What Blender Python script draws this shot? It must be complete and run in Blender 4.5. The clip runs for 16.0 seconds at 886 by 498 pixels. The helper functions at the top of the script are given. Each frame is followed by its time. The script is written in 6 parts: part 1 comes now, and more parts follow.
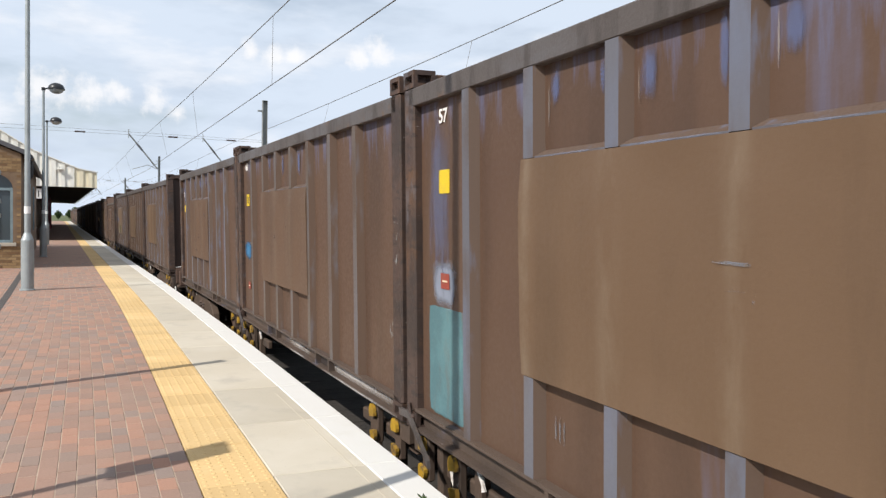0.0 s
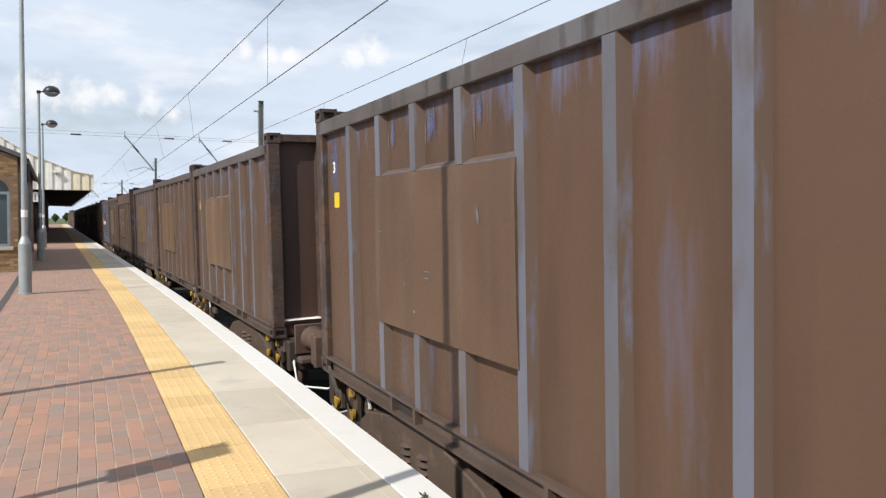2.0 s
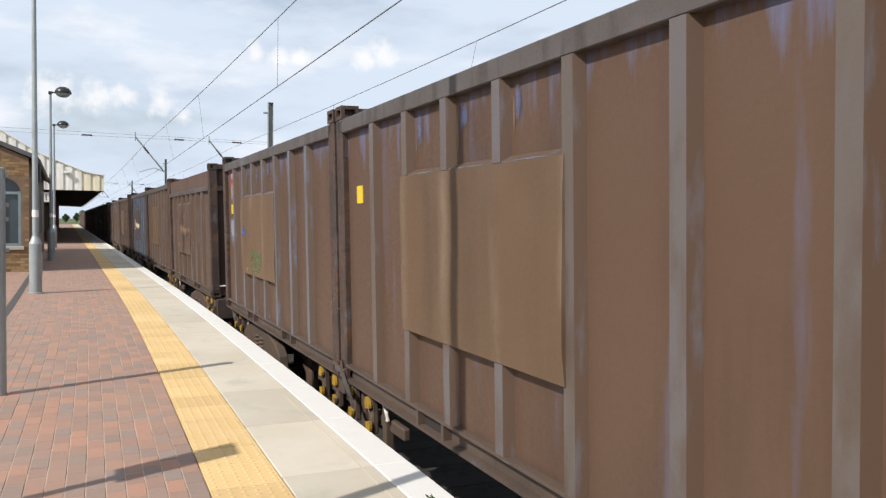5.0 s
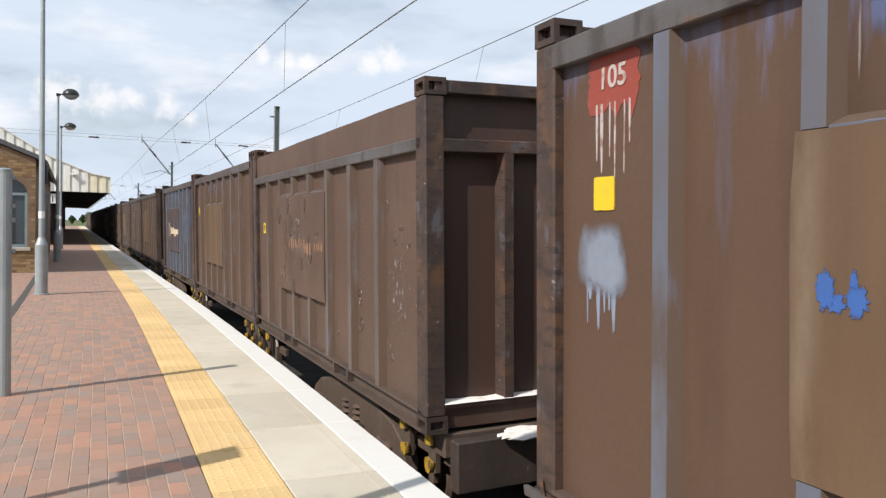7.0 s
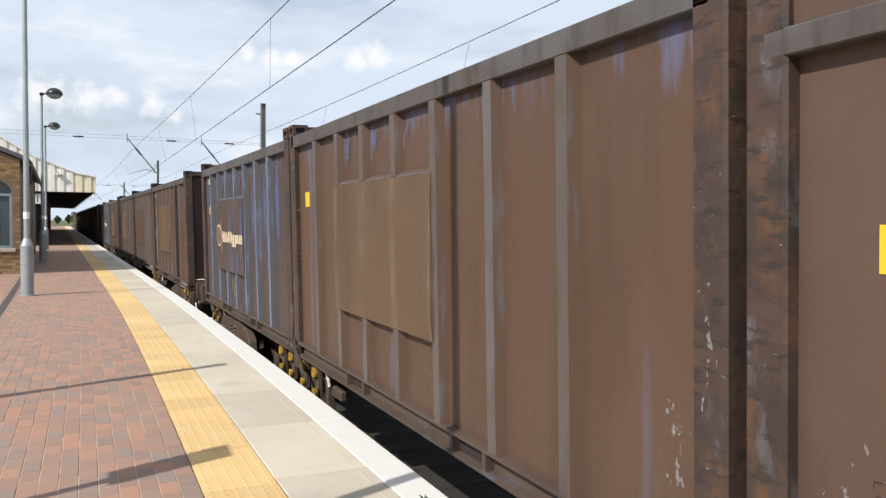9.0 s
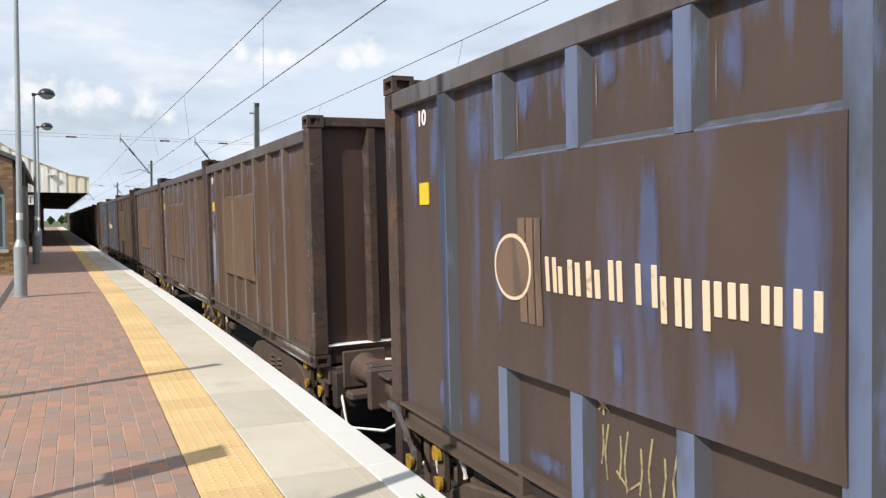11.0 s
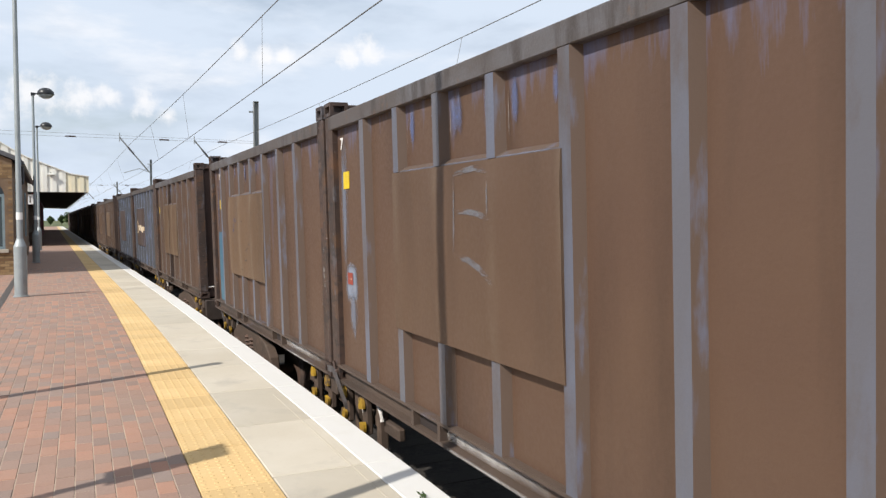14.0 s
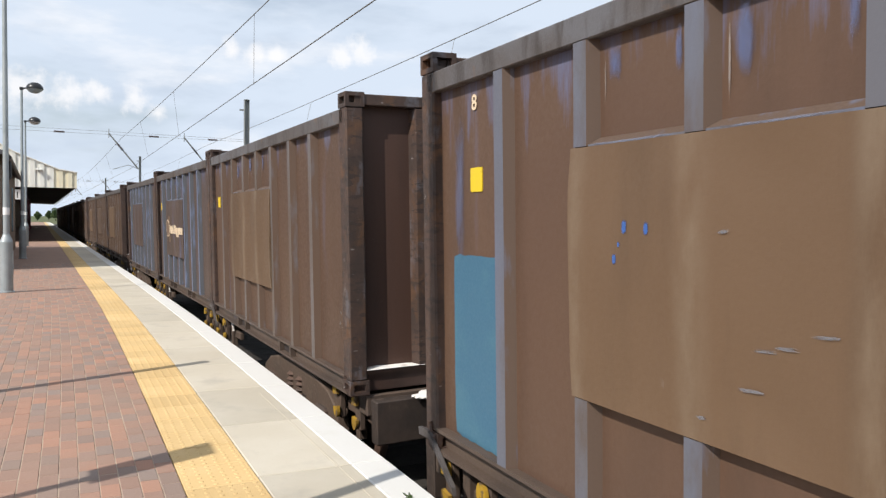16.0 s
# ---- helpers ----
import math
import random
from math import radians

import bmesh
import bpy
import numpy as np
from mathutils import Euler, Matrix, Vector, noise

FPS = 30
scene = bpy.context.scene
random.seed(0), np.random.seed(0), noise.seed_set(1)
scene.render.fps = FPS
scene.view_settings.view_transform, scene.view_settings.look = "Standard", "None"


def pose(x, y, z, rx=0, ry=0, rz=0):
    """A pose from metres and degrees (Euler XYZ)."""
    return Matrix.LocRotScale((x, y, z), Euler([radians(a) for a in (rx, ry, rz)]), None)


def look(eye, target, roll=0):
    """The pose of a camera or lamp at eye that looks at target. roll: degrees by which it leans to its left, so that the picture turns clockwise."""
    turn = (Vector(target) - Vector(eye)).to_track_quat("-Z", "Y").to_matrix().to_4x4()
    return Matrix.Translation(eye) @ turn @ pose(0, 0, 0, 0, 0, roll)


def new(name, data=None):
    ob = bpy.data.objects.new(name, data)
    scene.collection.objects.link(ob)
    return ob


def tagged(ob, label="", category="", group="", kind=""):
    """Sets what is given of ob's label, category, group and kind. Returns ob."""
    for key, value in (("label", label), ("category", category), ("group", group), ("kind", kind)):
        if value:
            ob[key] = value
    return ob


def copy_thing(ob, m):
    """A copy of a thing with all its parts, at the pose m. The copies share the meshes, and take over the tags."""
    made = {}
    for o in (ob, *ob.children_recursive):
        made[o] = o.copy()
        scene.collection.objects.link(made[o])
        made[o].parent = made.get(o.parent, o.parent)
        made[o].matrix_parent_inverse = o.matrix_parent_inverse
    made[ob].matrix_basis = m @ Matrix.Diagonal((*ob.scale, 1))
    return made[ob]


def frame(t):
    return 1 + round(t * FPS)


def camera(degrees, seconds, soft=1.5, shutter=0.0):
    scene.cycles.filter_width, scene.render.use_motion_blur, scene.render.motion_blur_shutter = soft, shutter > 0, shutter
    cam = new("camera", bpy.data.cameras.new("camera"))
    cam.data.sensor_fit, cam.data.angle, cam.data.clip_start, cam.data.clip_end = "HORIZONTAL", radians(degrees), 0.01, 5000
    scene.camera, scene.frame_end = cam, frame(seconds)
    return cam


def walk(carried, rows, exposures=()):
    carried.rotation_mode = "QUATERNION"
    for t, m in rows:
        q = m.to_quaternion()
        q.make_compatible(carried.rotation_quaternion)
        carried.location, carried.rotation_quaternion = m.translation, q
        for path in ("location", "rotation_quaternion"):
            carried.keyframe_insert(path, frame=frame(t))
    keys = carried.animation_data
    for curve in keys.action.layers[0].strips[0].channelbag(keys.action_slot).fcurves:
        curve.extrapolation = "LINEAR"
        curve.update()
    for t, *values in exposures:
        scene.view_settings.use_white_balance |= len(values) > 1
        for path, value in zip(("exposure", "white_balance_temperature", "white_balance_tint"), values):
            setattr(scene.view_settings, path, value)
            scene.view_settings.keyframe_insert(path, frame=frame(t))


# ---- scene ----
import colorsys

# ---- camera ----
cam = camera(59.5, 16.0, soft=1.35)
EYE = (0.0, 0.0, 1.5)
VIEW = [
    (0, 87.981, -1.112, -23.934), (0.5, 88.065, -0.608, -23.594), (1, 87.730, -0.654, -23.569), (1.5, 87.769, -0.710, -23.880),
    (2, 87.830, -0.333, -24.109), (2.5, 87.798, -0.336, -24.060), (3, 87.655, -0.517, -23.971), (3.5, 87.527, -0.366, -23.707),
    (4, 87.595, -0.498, -23.693), (6.5, 88.565, -1.009, -23.109), (7, 88.374, -1.228, -23.120), (7.5, 88.220, -0.870, -23.255),
    (8, 87.963, -0.553, -23.749), (8.5, 88.055, -0.522, -23.954), (11, 87.943, -0.146, -24.381), (11.5, 87.965, 0.012, -24.540),
    (12, 87.406, -0.286, -24.341), (12.5, 87.605, -0.244, -24.474), (13, 87.522, -0.253, -24.559), (13.5, 87.762, -0.125, -24.667),
    (14, 87.786, 0.093, -24.394), (14.5, 87.824, 0.069, -24.525), (15, 87.558, -0.140, -24.377), (15.5, 87.611, -0.411, -24.770),
    (16, 87.886, -0.735, -25.140)]
walk(cam, [(t, pose(*EYE, rx, ry, rz)) for t, rx, ry, rz in VIEW])

# ---- sun and sky ----
SHADOW = Vector((0.917, 0.398, 0)).normalized()      # the way shadows fall on the platform
ELEV = math.atan2(1.88, 2.147)
sun_dir = Vector((-SHADOW.x * math.cos(ELEV), -SHADOW.y * math.cos(ELEV), math.sin(ELEV)))
sun_data = bpy.data.lights.new("sun", "SUN")
sun_data.energy, sun_data.angle, sun_data.color = 5.2, radians(0.55), (1.0, 0.95, 0.87)
sun = new("sun", sun_data)
sun.matrix_world = look((0, 0, 60), Vector((0, 0, 60)) - sun_dir)

world = bpy.data.worlds.new("sky")
scene.world = world
world.use_nodes = True
wn, wl = world.node_tree.nodes, world.node_tree.links
wn.clear()
w_out, w_bg = wn.new("ShaderNodeOutputWorld"), wn.new("ShaderNodeBackground")
w_sky = wn.new("ShaderNodeTexSky")
w_sky.sky_type, w_sky.sun_disc, w_sky.sun_elevation = "NISHITA", False, ELEV
w_sky.sun_rotation = math.atan2(sun_dir.x, sun_dir.y)
w_sky.air_density, w_sky.dust_density = 1.2, 1.5
w_co = wn.new("ShaderNodeTexCoord")
w_map = wn.new("ShaderNodeMapping")
w_map.inputs["Scale"].default_value = (1.0, 1.0, 3.2)
wl.new(w_co.outputs["Generated"], w_map.inputs["Vector"])


def cloud_layer(scale, detail, lo, hi, offset):
    n = wn.new("ShaderNodeTexNoise")
    n.noise_dimensions = "4D"
    n.inputs["W"].default_value = offset
    n.inputs["Scale"].default_value, n.inputs["Detail"].default_value, n.inputs["Roughness"].default_value = scale, detail, 0.55
    wl.new(w_map.outputs[0], n.inputs["Vector"])
    r = wn.new("ShaderNodeMapRange")
    r.interpolation_type = "SMOOTHSTEP"
    r.inputs[1].default_value, r.inputs[2].default_value = lo, hi
    wl.new(n.outputs["Fac"], r.inputs[0])
    return r.outputs[0]


def w_mix(fac, a, b):
    m = wn.new("ShaderNodeMix")
    m.data_type = "RGBA"
    for sock, v in ((m.inputs[0], fac), (m.inputs[6], a), (m.inputs[7], b)):
        if isinstance(v, (tuple, float)):
            sock.default_value = v
        else:
            wl.new(v, sock)
    return m.outputs[2]


thin = w_mix(cloud_layer(2.2, 6, 0.26, 0.50, 3.1), w_sky.outputs[0], (7.2, 8.15, 9.5, 1))
grey = w_mix(cloud_layer(4.6, 7, 0.46, 0.66, 7.7), thin, (6.0, 6.9, 8.2, 1))
puffs = w_mix(cloud_layer(5.5, 8, 0.50, 0.72, 1.4), grey, (9.3, 9.6, 10.2, 1))


def w_op(kind, a, c=None):
    k = wn.new("ShaderNodeMath")
    k.operation = kind
    for sock, v in zip(k.inputs, (a, c)):
        if isinstance(v, float):
            sock.default_value = v
        elif v is not None:
            wl.new(v, sock)
    return k.outputs[0]


# small cumulus heaps: bearing, height over the horizon and half-width in degrees
HEAPS = [(18.9, 12.1, 1.15), (17.7, 11.6, 1.0), (-3.2, 8.0, 1.8), (-0.9, 7.9, 1.5), (1.3, 8.2, 1.3), (3.4, 8.0, 1.2), (5.0, 7.0, 1.0), (11.2, 11.4, 1.0), (9.9, 11.7, 0.9), (13.0, 11.5, 0.8), (-9.5, 9.2, 2.6), (-14.4, 8.4, 3.0), (36.0, 13.2, 1.6), (37.5, 13.5, 1.8), (39.2, 13.0, 1.5), (34.6, 12.6, 1.1)]
near = None
for bearing, up, wide in HEAPS:
    d = wn.new("ShaderNodeVectorMath")
    d.operation = "DISTANCE"
    cb, ce = math.radians(bearing), math.radians(up)
    d.inputs[1].default_value = (math.sin(cb) * math.cos(ce), math.cos(cb) * math.cos(ce), math.sin(ce))
    wl.new(w_co.outputs["Generated"], d.inputs[0])
    one = w_op("SUBTRACT", 1.0, w_op("DIVIDE", d.outputs["Value"], math.radians(wide)))
    near = one if near is None else w_op("MAXIMUM", near, one)
curl = wn.new("ShaderNodeTexNoise")
curl.inputs["Scale"].default_value, curl.inputs["Detail"].default_value, curl.inputs["Roughness"].default_value = 34.0, 6.0, 0.62
wl.new(w_co.outputs["Generated"], curl.inputs["Vector"])
heap = wn.new("ShaderNodeMapRange")
heap.interpolation_type = "SMOOTHSTEP"
heap.inputs[1].default_value, heap.inputs[2].default_value, heap.inputs[4].default_value = 0.0, 0.95, 0.80
wl.new(w_op("ADD", near, w_op("MULTIPLY", w_op("SUBTRACT", curl.outputs["Fac"], 0.5), 2.6)), heap.inputs[0])
puffs = w_mix(heap.outputs[0], puffs, (10.3, 10.2, 10.3, 1))
wl.new(puffs, w_bg.inputs["Color"])
w_bg.inputs["Strength"].default_value = 0.1
wl.new(w_bg.outputs[0], w_out.inputs["Surface"])
scene.view_settings.exposure = 0.0

# ---- line of the track: bends gently to the left, then runs straight ----
BEND, BEND_END = 0.0023, 18.0


def drift(y):
    if y < 0:
        return 0.0
    return BEND * y * y / 2 if y < BEND_END else BEND * BEND_END * (y - BEND_END / 2)


def along(x, y):
    return x - drift(y), y


def heading(y):
    return math.degrees(math.atan(0.0 if y < 0 else BEND * min(y, BEND_END)))


# ---- materials ----
def material(name):
    m = bpy.data.materials.new(name)
    m.use_nodes = True
    nt = m.node_tree
    return m, nt.nodes, nt.links, nt.nodes["Principled BSDF"]


def noise_out(n, l, vec, scale, detail=4, rough=0.55, w=None, stretch=None):
    t = n.new("ShaderNodeTexNoise")
    t.noise_dimensions = "4D"
    t.inputs["Scale"].default_value, t.inputs["Detail"].default_value, t.inputs["Roughness"].default_value = scale, detail, rough
    if stretch:
        mp = n.new("ShaderNodeMapping")
        mp.inputs["Scale"].default_value = stretch
        l.new(vec, mp.inputs["Vector"])
        vec = mp.outputs[0]
    l.new(vec, t.inputs["Vector"])
    if w is not None:
        l.new(w, t.inputs["W"])
    return t.outputs["Fac"]


def ramp(n, l, fac, lo, hi, a=0.0, b=1.0):
    r = n.new("ShaderNodeMapRange")
    r.inputs[1].default_value, r.inputs[2].default_value, r.inputs[3].default_value, r.inputs[4].default_value = lo, hi, a, b
    l.new(fac, r.inputs[0])
    return r.outputs[0]


def mix(n, l, fac, a, b, blend="MIX"):
    m = n.new("ShaderNodeMix")
    m.data_type, m.blend_type = "RGBA", blend
    for sock, v in ((m.inputs[0], fac), (m.inputs[6], a), (m.inputs[7], b)):
        if isinstance(v, tuple):
            sock.default_value = (*v, 1) if len(v) == 3 else v
        elif isinstance(v, float):
            sock.default_value = v
        else:
            l.new(v, sock)
    return m.outputs[2]


def surface(name, base, spots=(), rough=0.6, metal=0.0, bump=0.2, bump_scale=60.0, vary=0.0, gen="Object", spec=0.4):
    """spots: (colour, scale, lo, hi, strength, stretch) layers of noise over the base colour."""
    m, n, l, p = material(name)
    co = n.new("ShaderNodeTexCoord")
    info = n.new("ShaderNodeObjectInfo")
    seed = n.new("ShaderNodeMath")
    seed.operation = "MULTIPLY"
    seed.inputs[1].default_value = 37.0
    l.new(info.outputs["Random"], seed.inputs[0])
    vec = co.outputs[gen]
    col = base
    for i, (c, scale, lo, hi, amount, stretch) in enumerate(spots):
        f = noise_out(n, l, vec, scale, 6, 0.6, seed.outputs[0], stretch)
        col = mix(n, l, ramp(n, l, f, lo, hi, 0.0, amount), col, c)
    if vary:
        hs = n.new("ShaderNodeHueSaturation")
        l.new(ramp(n, l, info.outputs["Random"], 0, 1, 1 - vary, 1 + vary), hs.inputs["Value"])
        if isinstance(col, tuple):
            hs.inputs["Color"].default_value = (*col, 1)
        else:
            l.new(col, hs.inputs["Color"])
        col = hs.outputs[0]
    if isinstance(col, tuple):
        p.inputs["Base Color"].default_value = (*col, 1)
    else:
        l.new(col, p.inputs["Base Color"])
    g = noise_out(n, l, vec, bump_scale, 5, 0.65)
    l.new(ramp(n, l, g, 0.3, 0.7, rough - 0.1, min(1.0, rough + 0.1)), p.inputs["Roughness"])
    p.inputs["Metallic"].default_value, p.inputs["Specular IOR Level"].default_value = metal, spec
    if bump:
        b = n.new("ShaderNodeBump")
        b.inputs["Strength"].default_value, b.inputs["Distance"].default_value = bump, 0.01
        l.new(g, b.inputs["Height"])
        l.new(b.outputs[0], p.inputs["Normal"])
    return m


DOWN = (1.0, 1.0, 0.12)
BROWN, DUST, BLUE = (0.084, 0.0475, 0.031), (0.112, 0.069, 0.041), (0.11, 0.128, 0.225)


def paint(name, base, blue, amount, dust=0.6, lo=0.60, runs=0.8, bands=None):
    m = surface(name, base, [
        (dust_of(base), 1.1, 0.42, 0.68, dust, None),
        (tuple(c * 0.62 for c in base), 2.3, 0.50, 0.70, 0.75, DOWN),
        (blue, 2.6, lo, lo + 0.12, amount, DOWN),
        ((0.22, 0.20, 0.185), 9.0, 0.72, 0.78, 0.5, (1, 1, 0.35))], rough=0.6, bump=0.12, bump_scale=35.0, vary=0.10)
    # old blue paint showing in runs below the top rail and above the bottom rail
    n, l = m.node_tree.nodes, m.node_tree.links
    p = n["Principled BSDF"]
    was = p.inputs["Base Color"].links[0].from_socket
    co, sep, info = n.new("ShaderNodeTexCoord"), n.new("ShaderNodeSeparateXYZ"), n.new("ShaderNodeObjectInfo")
    l.new(co.outputs["Object"], sep.inputs[0])
    f = noise_out(n, l, co.outputs["Object"], 8.5, 6, 0.65, info.outputs["Random"], (1, 1, 0.13))
    g = n.new("ShaderNodeMath")
    g.operation = "MULTIPLY_ADD"
    l.new(ramp(n, l, sep.outputs["Z"], 1.55, 2.25, -0.32, 0.06), g.inputs[0])
    g.inputs[1].default_value = 1.0
    l.new(f, g.inputs[2])
    l.new(mix(n, l, ramp(n, l, g.outputs[0], 0.475, 0.66, 0.0, runs), was, blue), p.inputs["Base Color"])
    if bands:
        # lighter patchy bands on the plate over the hidden ribs
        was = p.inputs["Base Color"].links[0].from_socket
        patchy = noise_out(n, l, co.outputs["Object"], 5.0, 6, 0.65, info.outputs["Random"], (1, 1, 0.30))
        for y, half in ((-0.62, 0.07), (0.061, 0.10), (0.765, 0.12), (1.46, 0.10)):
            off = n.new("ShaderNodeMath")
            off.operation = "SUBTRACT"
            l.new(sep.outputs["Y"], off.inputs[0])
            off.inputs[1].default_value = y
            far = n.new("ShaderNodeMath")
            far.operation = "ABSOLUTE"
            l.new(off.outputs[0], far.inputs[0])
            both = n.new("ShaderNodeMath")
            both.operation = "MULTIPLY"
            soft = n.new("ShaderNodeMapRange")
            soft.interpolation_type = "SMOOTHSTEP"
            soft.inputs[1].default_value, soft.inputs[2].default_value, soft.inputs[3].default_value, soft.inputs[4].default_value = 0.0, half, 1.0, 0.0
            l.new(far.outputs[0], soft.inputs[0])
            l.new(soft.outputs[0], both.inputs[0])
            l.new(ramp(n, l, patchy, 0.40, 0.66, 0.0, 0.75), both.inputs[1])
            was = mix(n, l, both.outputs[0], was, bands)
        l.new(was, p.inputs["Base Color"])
    return m


def dust_of(c):
    return tuple(a * 0.55 + b * 0.45 for a, b in zip(c, DUST))


M_BROWN = paint("brown_container_paint", BROWN, BLUE, 0.45)
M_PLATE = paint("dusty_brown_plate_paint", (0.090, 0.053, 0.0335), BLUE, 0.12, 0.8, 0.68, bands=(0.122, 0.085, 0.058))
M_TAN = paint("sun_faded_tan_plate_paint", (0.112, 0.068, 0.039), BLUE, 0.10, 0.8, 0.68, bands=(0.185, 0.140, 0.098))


def rib_paint(name, face, worn, flank):
    """Pressed ribs: one mix of colours on the proud faces, another on their flanks."""
    m = surface(name, face, [(worn, 2.2, 0.46, 0.66, 0.6, (1, 1, 0.3)), (tuple(v * 0.80 for v in flank), 4.0, 0.50, 0.66, 0.75, (1, 1, 0.35))], rough=0.5, bump=0.10, vary=0.08)
    n, l = m.node_tree.nodes, m.node_tree.links
    p = n["Principled BSDF"]
    was = p.inputs["Base Color"].links[0].from_socket
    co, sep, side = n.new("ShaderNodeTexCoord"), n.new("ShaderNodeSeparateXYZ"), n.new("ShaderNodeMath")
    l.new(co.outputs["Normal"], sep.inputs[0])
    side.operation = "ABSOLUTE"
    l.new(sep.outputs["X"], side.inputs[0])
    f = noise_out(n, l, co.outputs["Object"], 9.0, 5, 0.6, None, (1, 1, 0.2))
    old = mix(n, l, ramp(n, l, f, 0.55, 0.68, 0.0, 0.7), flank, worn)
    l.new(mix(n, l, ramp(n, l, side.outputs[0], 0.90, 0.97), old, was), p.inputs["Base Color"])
    return m


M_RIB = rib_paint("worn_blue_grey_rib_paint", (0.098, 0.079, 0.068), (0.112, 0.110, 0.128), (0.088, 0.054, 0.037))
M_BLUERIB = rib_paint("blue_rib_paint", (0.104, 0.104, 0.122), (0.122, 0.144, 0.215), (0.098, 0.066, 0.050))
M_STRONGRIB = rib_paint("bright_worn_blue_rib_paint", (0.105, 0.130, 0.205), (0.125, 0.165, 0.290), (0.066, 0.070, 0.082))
M_RAIL = surface("worn_rail_paint", (0.078, 0.066, 0.062), [((0.115, 0.116, 0.130), 2.0, 0.48, 0.64, 0.7, (1, 0.5, 1)), ((0.045, 0.036, 0.032), 4.0, 0.50, 0.62, 0.8, (1, 2.0, 0.4)), ((0.140, 0.076, 0.038), 6.0, 0.60, 0.70, 0.7, None)], rough=0.55, bump=0.2)
M_SILL = surface("scuffed_bottom_rail_paint", (0.086, 0.060, 0.046), [((0.055, 0.041, 0.034), 3.0, 0.48, 0.62, 0.7, (1, 0.5, 1)), ((0.115, 0.118, 0.165), 5.0, 0.60, 0.70, 0.6, (1, 0.4, 1)), ((0.27, 0.25, 0.24), 12.0, 0.70, 0.74, 0.6, (1, 0.3, 1))], rough=0.6, bump=0.2)
M_POST = surface("rusty_scraped_post_paint", (0.062, 0.038, 0.030), [((0.034, 0.024, 0.021), 3.0, 0.46, 0.6, 0.8, None), ((0.115, 0.056, 0.026), 6.0, 0.53, 0.66, 0.7, (1, 1, 0.6)), ((0.105, 0.105, 0.122), 6.0, 0.58, 0.65, 0.60, (1, 1, 0.45)), ((0.030, 0.022, 0.020), 16.0, 0.54, 0.60, 0.8, (0.5, 0.5, 1.6)), ((0.27, 0.25, 0.24), 26.0, 0.66, 0.70, 0.7, (0.6, 0.6, 1.4))], rough=0.65, bump=0.5, bump_scale=18)
M_END = surface("dark_brown_end_paint", (0.066, 0.035, 0.026), [((0.032, 0.020, 0.017), 1.6, 0.45, 0.62, 0.7, DOWN), ((0.10, 0.072, 0.06), 8.0, 0.68, 0.74, 0.6, None)], rough=0.6, bump=0.12)
M_BLUE = paint("faded_blue_container_paint", (0.068, 0.047, 0.040), (0.088, 0.112, 0.215), 0.55, 0.45, 0.56, 1.0)
M_FLAKE = surface("bare_flaked_brown", (0.072, 0.049, 0.039), [((0.05, 0.036, 0.03), 6.0, 0.45, 0.6, 0.7, None)], rough=0.7, bump=0.2)
M_SCARRED = surface("scarred_brown_paint", (0.088, 0.053, 0.039), [((0.112, 0.068, 0.05), 1.4, 0.45, 0.65, 0.6, None), ((0.06, 0.038, 0.031), 3.0, 0.55, 0.68, 0.6, DOWN), ((0.28, 0.25, 0.24), 9.0, 0.70, 0.735, 0.6, None)], rough=0.6, bump=0.15)
M_FRAME = surface("grimy_wagon_steel", (0.088, 0.060, 0.045), [((0.055, 0.042, 0.035), 3.0, 0.48, 0.64, 0.7, None), ((0.15, 0.105, 0.075), 6.0, 0.54, 0.68, 0.7, None), ((0.34, 0.30, 0.27), 11.0, 0.66, 0.72, 0.6, None)], rough=0.75, bump=0.3, bump_scale=25)
M_HEAD = surface("oily_dark_beam_steel", (0.052, 0.036, 0.029), [((0.030, 0.023, 0.020), 3.0, 0.46, 0.62, 0.8, None), ((0.11, 0.075, 0.055), 7.0, 0.58, 0.70, 0.6, None), ((0.36, 0.33, 0.31), 13.0, 0.70, 0.75, 0.6, (1, 1, 0.4))], rough=0.7, bump=0.3, bump_scale=25)
M_RUST = surface("rusty_wheel_steel", (0.098, 0.058, 0.043), [((0.05, 0.04, 0.035), 5.0, 0.45, 0.6, 0.8, None)], rough=0.75, bump=0.3, bump_scale=25)
M_YELLOW = surface("chipped_yellow_paint", (0.42, 0.25, 0.025), [((0.24, 0.14, 0.03), 6.0, 0.45, 0.60, 0.8, None), ((0.10, 0.07, 0.05), 14.0, 0.52, 0.60, 0.9, None)], rough=0.55, bump=0.1)
M_SQUARE = surface("bright_yellow_marking", (0.63, 0.455, 0.018), [((0.54, 0.39, 0.05), 12.0, 0.50, 0.66, 0.7, None), ((0.30, 0.20, 0.07), 30.0, 0.62, 0.68, 0.6, None)], rough=0.5, bump=0.05)
M_WHITE = surface("white_lettering_paint", (0.78, 0.76, 0.74), [((0.45, 0.40, 0.36), 18.0, 0.60, 0.70, 0.5, None)], rough=0.55, bump=0.05)
M_DULLWHITE = surface("faded_white_lettering_paint", (0.42, 0.36, 0.35), [((0.22, 0.10, 0.08), 14.0, 0.52, 0.64, 0.8, None)], rough=0.6, bump=0.05)
M_PALE = surface("pale_blue_patch_paint", (0.20, 0.23, 0.30), [((0.10, 0.08, 0.075), 5.0, 0.55, 0.66, 0.7, (1, 1, 0.3))], rough=0.6, bump=0.05)
